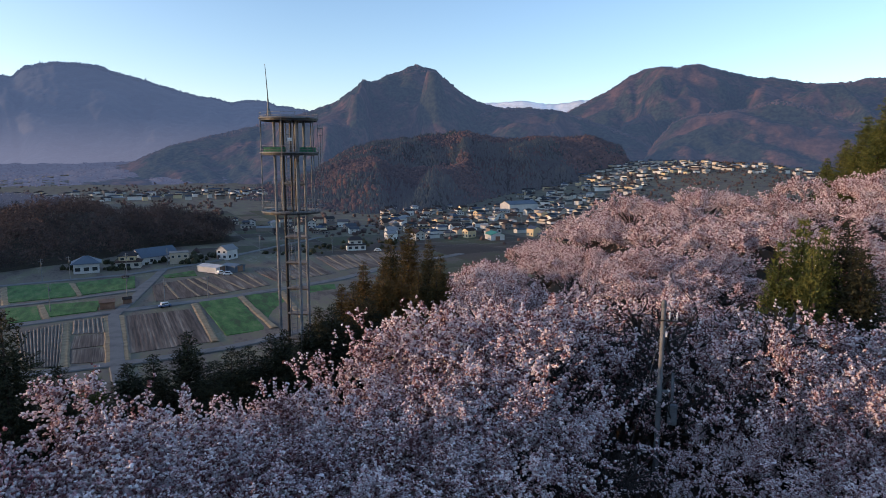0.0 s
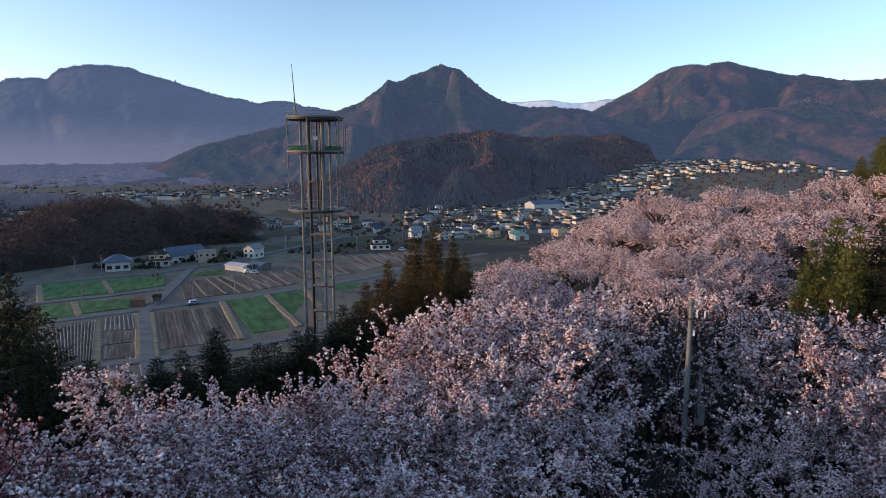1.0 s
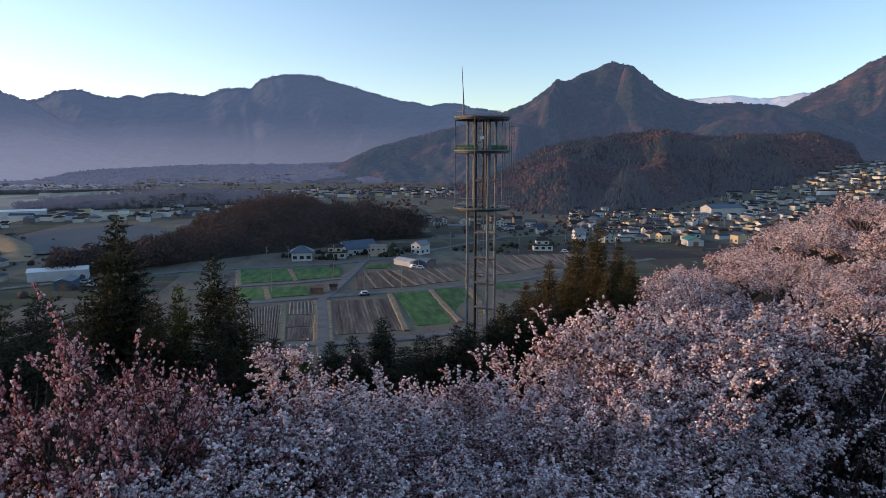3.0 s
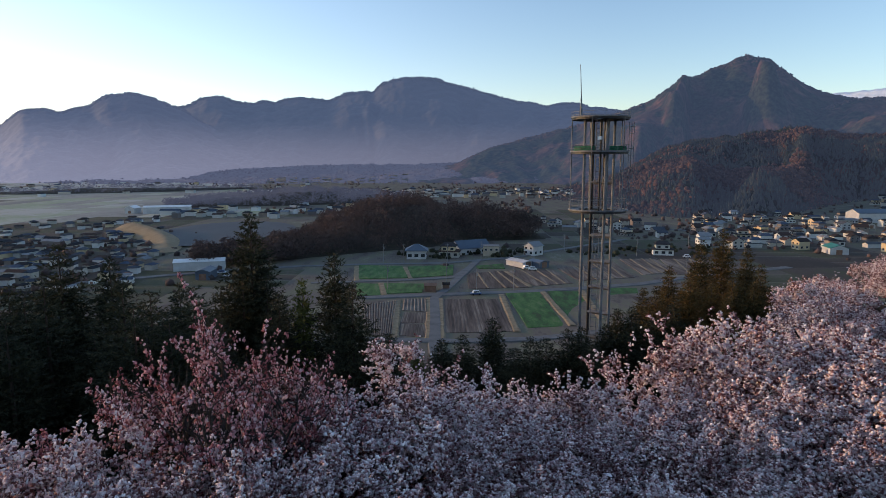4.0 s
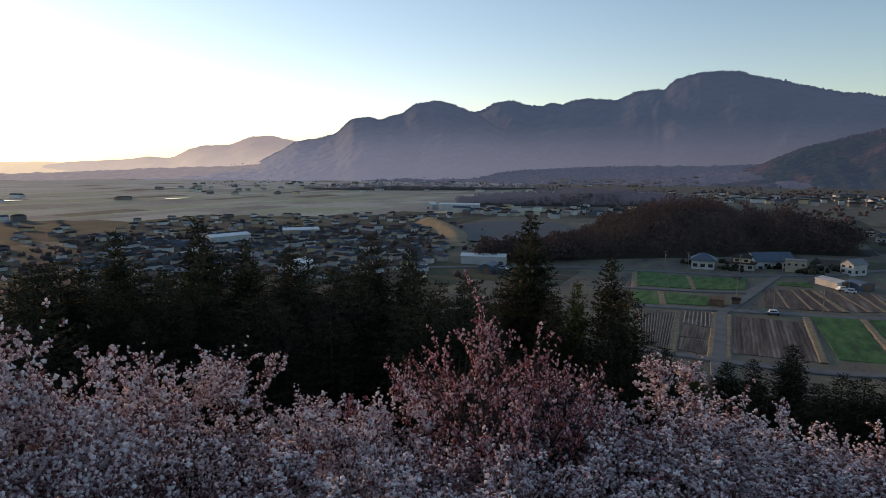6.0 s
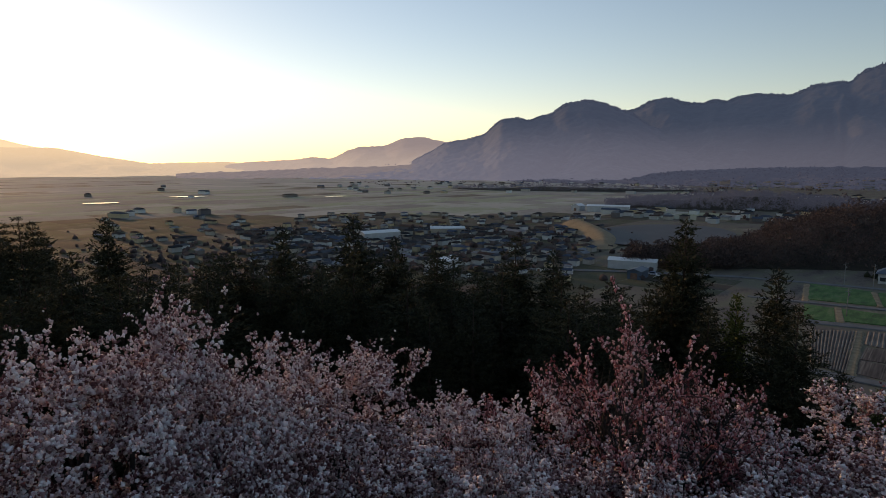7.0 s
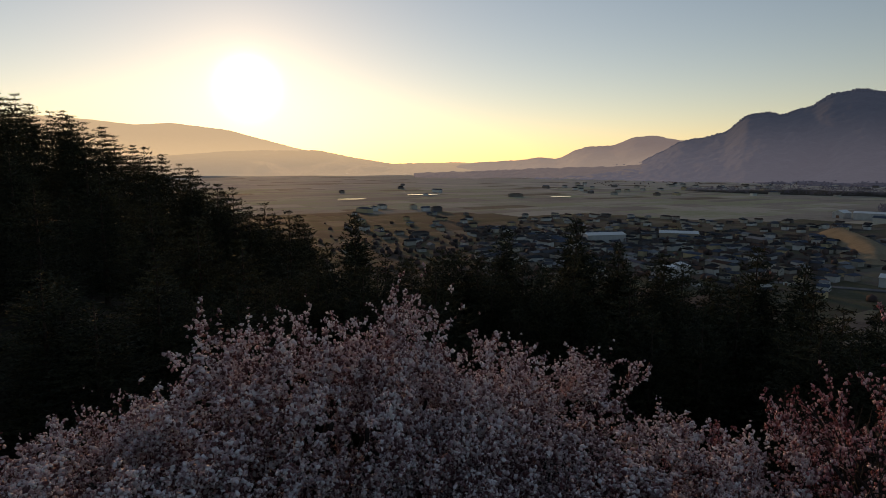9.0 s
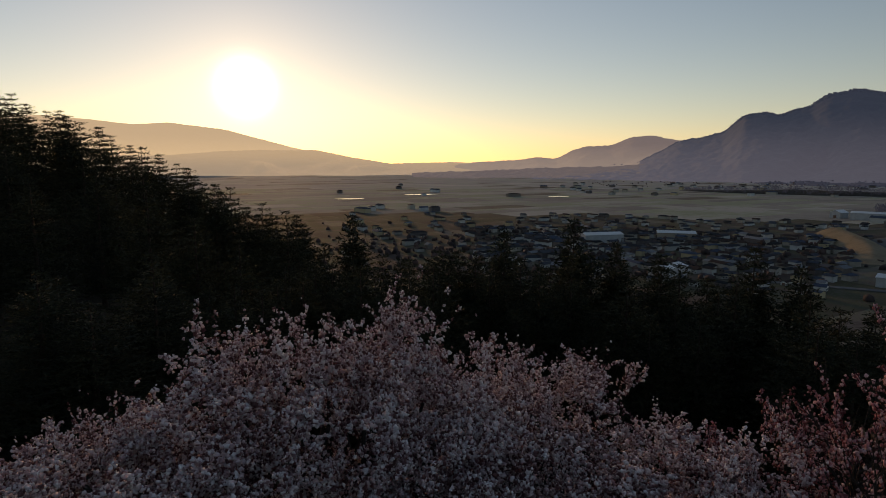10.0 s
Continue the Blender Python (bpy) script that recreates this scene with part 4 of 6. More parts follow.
    gap = vnoise(P[:, 0] / w + P[:, 2] / w * 0.6, P[:, 1] / w - P[:, 2] / w * 0.7, seed) + 0.5 * vnoise(P[:, 0] / w * 2.1, P[:, 2] / w * 2.1 + P[:, 1] / w, seed + 1)
    P = P[gap > -0.24]
    tm = tuft_templates(rng, 96, csize)
    k = rng.integers(0, 96, len(P))
    sc = rng.uniform(0.55, 1.2, len(P))
    V = (tm[k] * sc[:, None, None] + P[:, None, :]).reshape(-1, 3)
    F = (OCTA_F[None] + (np.arange(len(P)) * 6)[:, None, None]).reshape(-1, 3)
    root = empty(name, Matrix(), label, "cherry tree")
    tagged(raw("trunk", v, f, M_BARK, root), "dark bare trunk and forking branches")
    tagged(raw("crown", V, F, blossom, root), "mass of blossom clusters")
    return root, float(np.percentile(V[:, 2], 99.5))


def conifer(name, rng, height, width, material, label, fronds=9, leaf=0.34, levels=34, ragged=0.25, narrow=0.34):
    """A conifer: a straight trunk and tiers of drooping boughs, each hung with needle sprays."""
    segs = []
    segs.append((np.array([0, 0, -0.5]), np.array([0, 0, height]), 0.018 * height, 0.001 * height))
    cs, gs, ws, ss = [], [], [], []
    for lv in range(levels):
        h = height * (0.06 + 0.94 * (lv + rng.random()) / levels)
        rel = h / height
        reach = width * (1.03 - rel) ** 0.62 * (0.62 + 0.38 * min(1, rel / 0.2))
        count = fronds if rel < 0.85 else max(4, fronds // 2)
        a0 = rng.random() * 6.283
        for b in range(count):
            a = a0 + 6.283 * (b + rng.uniform(-0.35, 0.35)) / count
            ln = max(0.25, reach * rng.uniform(1 - ragged * 1.6, 1 + ragged))
            out = np.array([math.cos(a), math.sin(a), 0])
            droop = rng.uniform(-0.15, 0.45)
            n = max(3, int(ln / (leaf * 0.30)))
            u = 0.15 + 0.85 * (np.arange(n) + rng.random(n)) / n
            c = np.array([0, 0, h]) + out * (ln * u)[:, None] + np.stack([u * 0, u * 0, -droop * ln * u * (1 - 0.85 * u) + 0.18 * ln * u * u], 1)
            side = np.cross(out, [0, 0, 1.0])
            c = c + side * (rng.normal(size=n) * 0.28 * ln * (1.1 - u) * 0.7)[:, None] + rng.normal(size=(n, 3)) * leaf * 0.25
            g = out + rng.normal(size=(n, 3)) * 0.7 + np.array([0, 0, 0.2])
            cs.append(c), gs.append(g), ws.append(rng.normal(size=(n, 3))), ss.append(leaf * rng.uniform(0.6, 1.25, n) * (1.15 - 0.45 * u))
    n = 14   # the leading shoot
    c = np.stack([rng.normal(size=n) * 0.07, rng.normal(size=n) * 0.07, height * (0.93 + 0.08 * np.arange(n) / n)], 1)
    cs.append(c), gs.append(np.array([0, 0, 1.0]) + rng.normal(size=(n, 3)) * 0.5), ws.append(rng.normal(size=(n, 3))), ss.append(np.full(n, leaf * 0.6))
    C, G, W, S = np.concatenate(cs), np.concatenate(gs), np.concatenate(ws), np.concatenate(ss)[:, None]
    G /= np.linalg.norm(G, axis=1, keepdims=True)
    W = np.cross(G, W)
    W /= np.linalg.norm(W, axis=1, keepdims=True) + 1e-9
    V = np.stack([C + W * S * narrow, C - W * S * narrow, C + G * S * 1.5], 1).reshape(-1, 3)
    v, f = limb_mesh(segs)
    root = empty(name, Matrix(), label, "conifer")
    tagged(raw("trunk", v, f, M_CBARK, root), "straight brown trunk")
    tagged(raw("crown", V, np.arange(len(V)).reshape(-1, 3), material, root), "tiers of needled boughs")
    return root


def place(protos, used, key, m, label="", group=""):
    """Put one of the prototypes at m: the first use moves it there, later ones copy it."""
    ob = protos[key]
    if key not in used:
        used.add(key)
        ob.matrix_basis = m
    else:
        ob = copy_thing(ob, m)
        s = m.to_scale()
        ob.scale = s
    return tagged(ob, label, "", group)


# ---- cherry trees on the hillside ----
rng = np.random.default_rng(42)
CHERRY, CHERRY_TOP, used = {}, {}, set()
for key, h, sp, count, cs, thin, label, blossom in (
        ("near_a", 7.0, 5.2, 38000, 0.038, 0.045, "cherry tree in full pale pink blossom on the hillside", M_BLOSSOM),
        ("near_b", 6.6, 5.0, 38000, 0.038, 0.045, "spreading cherry tree covered in white-pink blossom", M_BLOSSOM),
        ("near_c", 6.8, 5.0, 32000, 0.041, 0.045, "wide cherry tree thick with pale blossom", M_BLOSSOM),
        ("near_red", 6.4, 4.6, 23000, 0.036, 0.008, "cherry tree with reddish buds and bronze young leaves", M_BLOSSOM_RED),
        ("sparse", 5.2, 3.6, 2400, 0.038, 0.004, "thin cherry tree with few blossoms and bare twigs", M_BLOSSOM),
        ("mid_a", 6.8, 4.6, 23000, 0.048, 0.045, "pale pink cherry tree in full blossom among others", M_BLOSSOM),
        ("mid_b", 6.4, 4.6, 23000, 0.048, 0.045, "broad blossoming cherry tree on the slope", M_BLOSSOM),
        ("far_a", 6.6, 4.6, 12000, 0.070, 0.055, "blossoming cherry tree on the upper slope", M_BLOSSOM),
        ("far_b", 6.2, 4.4, 12000, 0.070, 0.055, "sunlit pink cherry tree on the upper slope", M_BLOSSOM)):
    CHERRY[key], CHERRY_TOP[key] = cherry("cherry_tree", rng, h, sp, count, cs, thin, label, blossom,
                                           flat=0.45 if key[:3] in ("mid", "far") else 0.6, shoots=0.14 if key == "near_red" else 0.05)


def plant(key, az, r, top=None, size=None, turn=None, wide=1.0):
    """A cherry tree at az and r, scaled so that its crown's top comes to the height `top`."""
    p = polar(az, r)
    gz = ground_z(p.x, p.y)
    s = size or (top - gz) / CHERRY_TOP[key]
    m = Matrix.LocRotScale((p.x, p.y, gz - 0.1), Euler((0, 0, rng.random() * 6.28 if turn is None else turn)), (max(s, 0.92) * 1.08 * wide, max(s, 0.92) * 1.08 * wide, s))
    place(CHERRY, used, key, m, "", "cherry trees of the hillside")
    return p


taken = []
NEAR = [  # kind, azimuth, distance, height of the crown's top, breadth and turn where they matter
    ("near_a", 93.7, 13.5, 46.9, 0.78, 4.59), ("near_b", 76.7, 13.0, 45.2, 0.97, 2.81), ("near_b", 101.5, 13.5, 46.6, 0.90, 4.76), ("near_red", 48.5, 15.5, 46.0, 0.70, 0.71),
    ("near_a", 28.6, 13.5, 44.2, 1.05, 4.03), ("near_b", 59.7, 11.5, 44.6, 1.07, 3.64), ("near_a", 22.0, 14.0, 43.1, 1.00, 1.32), ("near_c", 25.4, 18.0, 42.2, 0.91, 5.73),
    ("near_b", 92.0, 10.5, 43.8, 0.80, 5.37), ("near_a", 82.0, 11.5, 44.6, 0.80, 1.43), ("near_a", 119.2, 12.5, 45.6, 0.70, 3.47), ("near_a", 42.0, 11.0, 44.4, 1.00, 0.05),
    ("near_b", 52.0, 10.6, 44.4, 0.80, 0.06), ("near_b", 58.5, 12.5, 44.7, 0.70, 2.51), ("near_b", 30.0, 11.0, 42.6, 1.00, 3.46), ("near_c", 31.7, 16.0, 44.2, 1.04, 0.88),
    ("near_c", 80.6, 18.0, 44.6, 0.90, 3.48), ("near_b", 103.0, 11.5, 43.4, 1.00, 2.64), ("near_b", 115.8, 11.5, 45.9, 0.99, 0.18), ("near_c", 19.5, 18.0, 42.2, 0.98, 4.34),
    ("near_c", 31.5, 16.0, 43.8, 0.91, 3.51), ("near_c", -1, 21, 44.4), ("near_b", 10, 14, 43.0), ("near_a", 4, 13.5, 43.0),
    ("near_c", -40, 27, 42.2), ("mid_a", -33.5, 33, 42.4), ("mid_b", -38.5, 34, 42.9), ("near_c", -27.6, 30, 43.6), ("near_c", -6, 23, 44.8),
    ("near_b", -3.5, 17, 43.7), ("near_c", 12, 19, 42.4), ("near_c", -34.5, 25, 41.2), ("near_b", -30.5, 25, 44.0, 0.85), ("near_b", -36.5, 23, 43.0, 0.9), ("near_a", -29.5, 19.5, 41.6, 0.75), ("near_a", -36, 17.5, 40.6, 0.8), ("near_c", 7.5, 17.5, 43.6),
    ("near_c", 0, 17, 43.6), ("sparse", -16.5, 24, 43.2), ("sparse", -12.5, 17.5, 42.0),
    ("sparse", -23, 29, 44.2)]
for key, az, r, top, *more in NEAR:
    taken.append(plant(key, az, r, top, wide=more[0] if more else 1.0, turn=more[1] if len(more) > 1 else None))
for i in range(-22, 22):
    for j in range(-4, 24):
        x, y = i * 5.2 + (j % 2) * 2.6 + rng.uniform(-1.2, 1.2), j * 4.8 + rng.uniform(-1.2, 1.2)
        r, az = math.hypot(x, y), math.degrees(math.atan2(-x, y))
        if r < 17 or r > 112 or az > 34 or az < -50:
            continue
        if az > -3 and r > 23 or az > 2 or az < -26 and r > 92:
            continue
        if r < 25.5 and abs(r * math.sin(radians(az + 20.5))) < 6.6 or abs(r - 25) < 4 and abs(r * math.sin(radians(az + 20.5))) < 3.0 or -34 < az < -27.5 and 26 < r < 46 or r < 27 and az < -27:
            continue
        if min((Vector((x, y, 0)) - q).length for q in taken) < (4.0 if r < 40 else 5.3):
            continue
        key = "near_c" if r < 24 else ("mid_a" if (i + j) % 2 else "mid_b") if r < 55 else ("far_a" if (i + j) % 2 else "far_b")
        taken.append(plant(key, az, r, size=rng.uniform(0.92, 1.15)))

# ---- conifers ----
CON, used_con = {}, set()
for key, h, w, m, lf, lv, fr, label in (
        ("fir", 16, 3.5, M_CONIFER, 0.27, 46, 13, "dark green conifer standing on the hillside"),
        ("fir_b", 15, 4.2, M_CONIFER, 0.22, 40, 13, "dark ragged conifer among others on the slope"),
        ("cedar", 17, 3.3, M_CEDAR, 0.24, 52, 13, "narrow rusty-brown cedar on the slope"),
        ("cypress", 12, 3.2, M_CYPRESS, 0.25, 38, 13, "yellow-green conifer among the cherry trees"),
        ("pine", 14, 3.9, M_CONIFER, 0.21, 30, 11, "dark conifer on the wooded hill")):
    CON[key] = conifer("conifer", np.random.default_rng(len(key) * 7 + int(h)), h, w, m, label, fr, lf, lv, narrow=0.28)
    CON[key]["tall"] = float(h)


def stand(key, az, r, el, depth=None, slim=1.0):
    """A conifer at az and r whose top is seen el degrees above the eye's level."""
    p = polar(az, r)
    gz = ground_z(p.x, p.y)
    top = EYE_Z + math.tan(radians(el)) * r
    s = max(top - gz, 2.0) / CON[key]["tall"]
    wide = (s if key in ("cedar", "cypress") else max(s, 0.64)) * slim
    m = Matrix.LocRotScale((p.x, p.y, gz - 0.15), Euler((0, 0, rng.random() * 6.28)), (wide, wide, s))
    place(CON, used_con, key, m, "", "conifers of the hillside")


for key, az, r, el in (
        ("cedar", 4.9, 50, -6.8), ("cedar", 3.2, 53, -5.8), ("cedar", 1.3, 51, -7.3), ("cedar", 7.4, 48, -9.2), ("cedar", 9.5, 46, -11.2), ("fir", 11.6, 44, -13.2), ("cedar", 0.2, 47, -8.6), ("cedar", 8.4, 44, -11), ("fir", 10.4, 41, -13), ("fir", 12.6, 40, -14.6), ("fir", 14.8, 39, -15),
        ("cedar", 6.3, 46, -11), ("cedar", 2.3, 47, -10), ("fir", 0.0, 49, -11),
        ("fir_b", 16.0, 38, -15.3), ("fir_b", 18.0, 37, -16.2), ("fir_b", 19.5, 36, -16.2), ("fir", 23.1, 40, -14.5), ("fir_b", 25.9, 39, -16.1), ("fir", 27.9, 37, -16.5), ("cypress", 30.4, 37, -16.6),
        ("fir", 32.9, 36, -15.9), ("fir_b", 13.8, 37, -16.5), ("fir_b", 21, 38, -17.2),
        ("fir_b", 36.3, 36, -11.3), ("fir", 37.9, 40, -8.5), ("cypress", 40.9, 42, -10.6), ("fir", 45.2, 46, -4.8), ("fir_b", 48, 44, -11), ("fir_b", 51.3, 42, -10.5), ("fir_b", 43, 40, -12),
        ("fir", 56.5, 44, -7.9), ("fir_b", 60.0, 46, -6.7), ("fir_b", 63.5, 44, -9.5), ("fir_b", 67.3, 45, -7.7), ("fir", 71.2, 46, -6.8), ("fir", 75.0, 46, -4.8), ("fir_b", 78, 44, -9), ("fir", 81.3, 46, -5.7),
        ("fir_b", 84, 44, -8), ("fir_b", 86.5, 43, -8.2), ("fir", 95.4, 50, -4.5), ("fir_b", 91, 46, -8.5), ("fir_b", 98, 48, -7), ("fir_b", 54, 40, -12), ("fir_b", 58, 38, -13), ("fir_b", 65, 38, -13), ("fir_b", 73, 38, -13), ("fir_b", 69, 37, -14), ("fir_b", 80, 37, -13), ("fir_b", 88, 38, -12.5), ("fir_b", 94, 36, -11.5), ("fir_b", 100, 38, -9.5),
        ("cypress", -31.6, 104, 0.3), ("cypress", -32.8, 102, 1.7), ("cypress", -34.0, 100, 3.4), ("cypress", -35.6, 98, 5.6), ("cypress", -38, 96, 5.4), ("cypress", -33.4, 95, 1.2),
        ("cypress", -36.6, 94, 6.2), ("cypress", -34.8, 92, 3.2), ("cypress", -37.2, 90, 3.4),
        ("cypress", -30.4, 37, -4.3), ("cypress", -28.9, 36, -6.2), ("cypress", -31.9, 37, -4.9), ("fir", -33.4, 38, -4.4), ("cypress", -31.2, 35, -6.6), ("fir", -34.6, 36, -6.5)):
    stand(key, az, r, el, slim=0.62 if key == "cypress" and r < 50 else 1.0)

# the wooded hill that the sun stands over
SKY_AZ = [94, 98.7, 104.1, 107.0, 110.8, 114.0, 118.6, 122.1, 130, 140]
SKY_EL = [-6.5, -5.4, -3.6, -1.7, 0.0, 2.4, 4.2, 5.0, 7, 8]
for k in range(46):
    az = 100 + 38 * ((k * 0.618) % 1)
    r = rng.uniform(66, 100)
    stand("pine" if k % 2 else "fir_b", az, r, float(np.interp(az, SKY_AZ, SKY_EL)) + rng.uniform(-0.7, 0.5), slim=1.1)
for k in range(22):
    az = 96 + 40 * ((k * 0.618) % 1)
    r = rng.uniform(38, 62)
    stand("pine", az, r, float(np.interp(az, SKY_AZ, SKY_EL)) - rng.uniform(2.5, 7), slim=1.25)
for k in range(54):
    az = 44 + 61 * ((k * 0.618) % 1)
    stand("pine", az, rng.uniform(32, 52), rng.uniform(-14.5, -8.8) + (1.5 if az > 90 else 0), slim=1.2)
for k in range(16):
    az = 106 + 24 * ((k * 0.618) % 1)
    stand("pine", az, rng.uniform(22, 36), rng.uniform(-15, -7), slim=1.2)
for k in range(18):
    az = 60 + 32 * ((k * 0.618) % 1)
    stand("fir_b", az, rng.uniform(38, 46), rng.uniform(-11, -7.6))
for az, r, el in ((5.6, 45, -9.5), (3.9, 46, -10.5), (2.6, 44, -11.5), (0.6, 46, -10), (7.0, 43, -12.5), (8.6, 42, -14), (-1.0, 48, -12), (10.6, 40, -15.5), (4.6, 40, -13.5), (1.6, 41, -13.5)):
    stand("cedar" if az < 6 else "fir", az, r, el, slim=1.15)


# ---- bare brush round the pole ----
def brush(label, rng, size):
    segs = []
    for _ in range(26):
        a, lean = rng.random() * 6.283, rng.uniform(0.1, 0.9)
        p = np.array([rng.normal() * 0.25, rng.normal() * 0.25, -0.1])
        d = np.array([math.cos(a) * lean, math.sin(a) * lean, 1.0])
        ln = size * rng.uniform(0.5, 1.0)
        for s in range(5):
            d = d + rng.normal(size=3) * 0.16
            d /= np.linalg.norm(d)
            e = p + d * ln / 5
            r = 0.022 * (1 - s / 5.5)
            segs.append((p, e, r, r * 0.8))
            if s > 1:
                for _ in range(2):
                    t = d + rng.normal(size=3) * 0.6
                    t /= np.linalg.norm(t)
                    segs.append((e, e + t * ln * 0.22, 0.009, 0.004))
            p = e
    v, f = limb_mesh(segs, 3)
    return tagged(raw("shrub", v, f, M_SCRUB), label, "shrub", "bare shrubs of the hillside")


tagged(brush("rust-brown leafless bush on the slope", np.random.default_rng(19), 3.0), "", "shrub").matrix_basis = Matrix.Translation((polar(-35.6, 32).x, polar(-35.6, 32).y, ground_z(polar(-35.6, 32).x, polar(-35.6, 32).y)))
SHRUB = brush("bare brown shrub with thin tangled twigs", np.random.default_rng(9), 3.2)
for k, (az, r, s) in enumerate([(-17, 20, 1.2), (-22, 22, 1.3), (-25, 19, 1.1), (-14, 23, 1.2), (-19, 25, 1.4), (-27, 24, 1.3), (-23, 16, 1.0), (-12, 17, 1.0), (-35, 24, 1.1), (-37, 27, 1.2), (-16, 28, 1.5), (-24, 28, 1.5), (-20, 31, 1.5), (-29, 30, 1.4), (-13, 30, 1.4), (-18, 15, 0.9), (-8, 15, 0.9), (-30, 17, 1.0)]):
    p = polar(az, r)
    m = Matrix.LocRotScale((p.x, p.y, ground_z(p.x, p.y)), Euler((0, 0, k * 2.1)), (s, s, s))
    if k:
        copy_thing(SHRUB, m).scale = (s, s, s)
    else:
        SHRUB.matrix_basis = m


# ---- the lattice-free steel mast ----
def radio_mast(az, r, top_z):
    p = polar(az, r)
    gz = ground_z(p.x, p.y)
    h = top_z - gz
    d1, d2 = h - 2.12, h - 5.80      # second and third platform
    root = empty("radio_mast", pose(p.x, p.y, gz, 0, 0, az + 24), "weathered grey steel mast with three round platforms and whip antenna", "mast")
    for k in range(4):
        a = radians(90 * k)
        x, y = math.cos(a), math.sin(a)
        bm = bmesh.new()
        tube(bm, (x, y, -0.4), (x, y, h - 0.1), 0.10, 0.088, 14)
        for z in np.arange(3.1, h - 1, 3.4):
            tube(bm, (x, y, z - 0.05), (x, y, z + 0.05), 0.125, sides=14)
        # one leg is darker: its shade is put into the colour
        leg = part("leg", bm, M_DARKSTEEL if k == 1 else M_STEEL, root, "steel tube darkened as in shade" if k == 1 else "grey steel tube with flanges")
    z = d2 - 1.75
    while z > 1:
        bm = bmesh.new()
        tube(bm, (0, 1, z), (1, 0, z), 0.15, sides=4)
        part("cross_beam", bm, M_STEEL, root)
        z -= 1.72
    bm = bmesh.new()
    tube(bm, (0, 1, d2 + 1.75), (1, 0, d2 + 1.75), 0.15, sides=4)
    part("cross_beam", bm, M_STEEL, root)
    for z, rad, rail in ((h, 1.80, 0.36), (d1, 1.80, 0.45), (d2, 1.84, 0.7)):
        deck = part("platform", hoop(bmesh.new(), 0.35 if z == h else 1.25, rad - 0.04, z - 0.02, z + 0.04), M_STEEL, root, "round steel deck")
        part("rim", hoop(bmesh.new(), rad - 0.03, rad + 0.04, z + 0.0, z + 0.085), M_STEEL, deck, "pale steel rim")
        # dark ring added as the rim's shaded underside
        part("rim_underside", hoop(bmesh.new(), rad - 0.10, rad - 0.03, z - 0.12, z - 0.005), M_DARKSTEEL, deck, "dark ring for the shaded underside of the rim")
        for k in range(8):
            a = 6.283 * k / 8
            part("spoke", tube(bmesh.new(), (0.4 * math.cos(a), 0.4 * math.sin(a), z - 0.08), (rad * 0.98 * math.cos(a), rad * 0.98 * math.sin(a), z - 0.08), 0.05, sides=4), M_STEEL, deck)
        bm = bmesh.new()
        for zz in (rail, rail * 0.5):
            hoop(bm, rad - 0.012, rad + 0.008, z + zz - 0.009, z + zz + 0.009)
        for k in range(14):
            a = 6.283 * k / 14
            tube(bm, (rad * math.cos(a), rad * math.sin(a), z), (rad * math.cos(a), rad * math.sin(a), z + rail), 0.011, sides=5)
        part("railing", bm, M_STEEL, deck, "thin steel handrail")
    for k in range(5):
        a = 6.283 * k / 5 + 0.25
        bm = bmesh.new()
        tube(bm, (1.74 * math.cos(a), 1.74 * math.sin(a), d2), (1.74 * math.cos(a), 1.74 * math.sin(a), h), 0.035, sides=7)
        part("outer_rod", bm, M_STEEL, root)
    # antenna panels, cables and inner pipes between the decks
    for k in range(5):
        a = 6.283 * k / 5 + 0.6
        q = 0.55 + 0.25 * (k % 2)
        bm = bmesh.new()
        tube(bm, (q * math.cos(a), q * math.sin(a), d2), (q * math.cos(a), q * math.sin(a), h - 0.1), 0.045 + 0.02 * (k % 2), sides=8)
        part("inner_pipe", bm, M_STEEL if k % 3 == 1 else M_DARKSTEEL, root)
    # ladder inside
    lad = bmesh.new()
    for s in (-0.2, 0.2):
        tube(lad, (s, 0.1, 0), (s, 0.1, h), 0.025, sides=5)
    z = 0.3
    while z < h:
        tube(lad, (-0.2, 0.1, z), (0.2, 0.1, z), 0.015, sides=4)
        z += 0.3
    part("ladder", lad, M_STEEL, root, "thin steel climbing ladder")
    # ladder cage outside the platforms
    ang = radians(-24 - 8)
    cage = bmesh.new()
    cx, cy = 1.93 * math.cos(ang), 1.93 * math.sin(ang)
    for k in range(6):
        a = 6.283 * k / 6
        tube(cage, (cx + 0.17 * math.cos(a), cy + 0.17 * math.sin(a), d2 + 0.3), (cx + 0.17 * math.cos(a), cy + 0.17 * math.sin(a), h - 0.3), 0.014, sides=4)
    z = d2 + 0.3
    while z < h - 0.2:
        b2 = bmesh.new()
        hoop(b2, 0.15, 0.18, z - 0.012, z + 0.012, 12)
        bmesh.ops.translate(b2, verts=b2.verts, vec=(cx, cy, 0))
        tmp = bpy.data.meshes.new("hoop")
        b2.to_mesh(tmp)
        b2.free()
        cage.from_mesh(tmp)
        bpy.data.meshes.remove(tmp)
        z += 0.45
    part("ladder_cage", cage, M_STEEL, root, "thin steel safety cage")
    for a0, a1, low, tall in ((200, 262, 0.02, 0.36), (290, 345, 0.02, 0.36)):
        b2 = bmesh.new()
        n = 12
        for i in range(n):
            a, b = radians(a0 + (a1 - a0) * i / n - 24 ), radians(a0 + (a1 - a0) * (i + 1) / n - 24)
            vs = [b2.verts.new((1.70 * math.cos(t), 1.70 * math.sin(t), d1 + zz)) for t, zz in ((a, low), (b, low), (b, tall), (a, tall))]
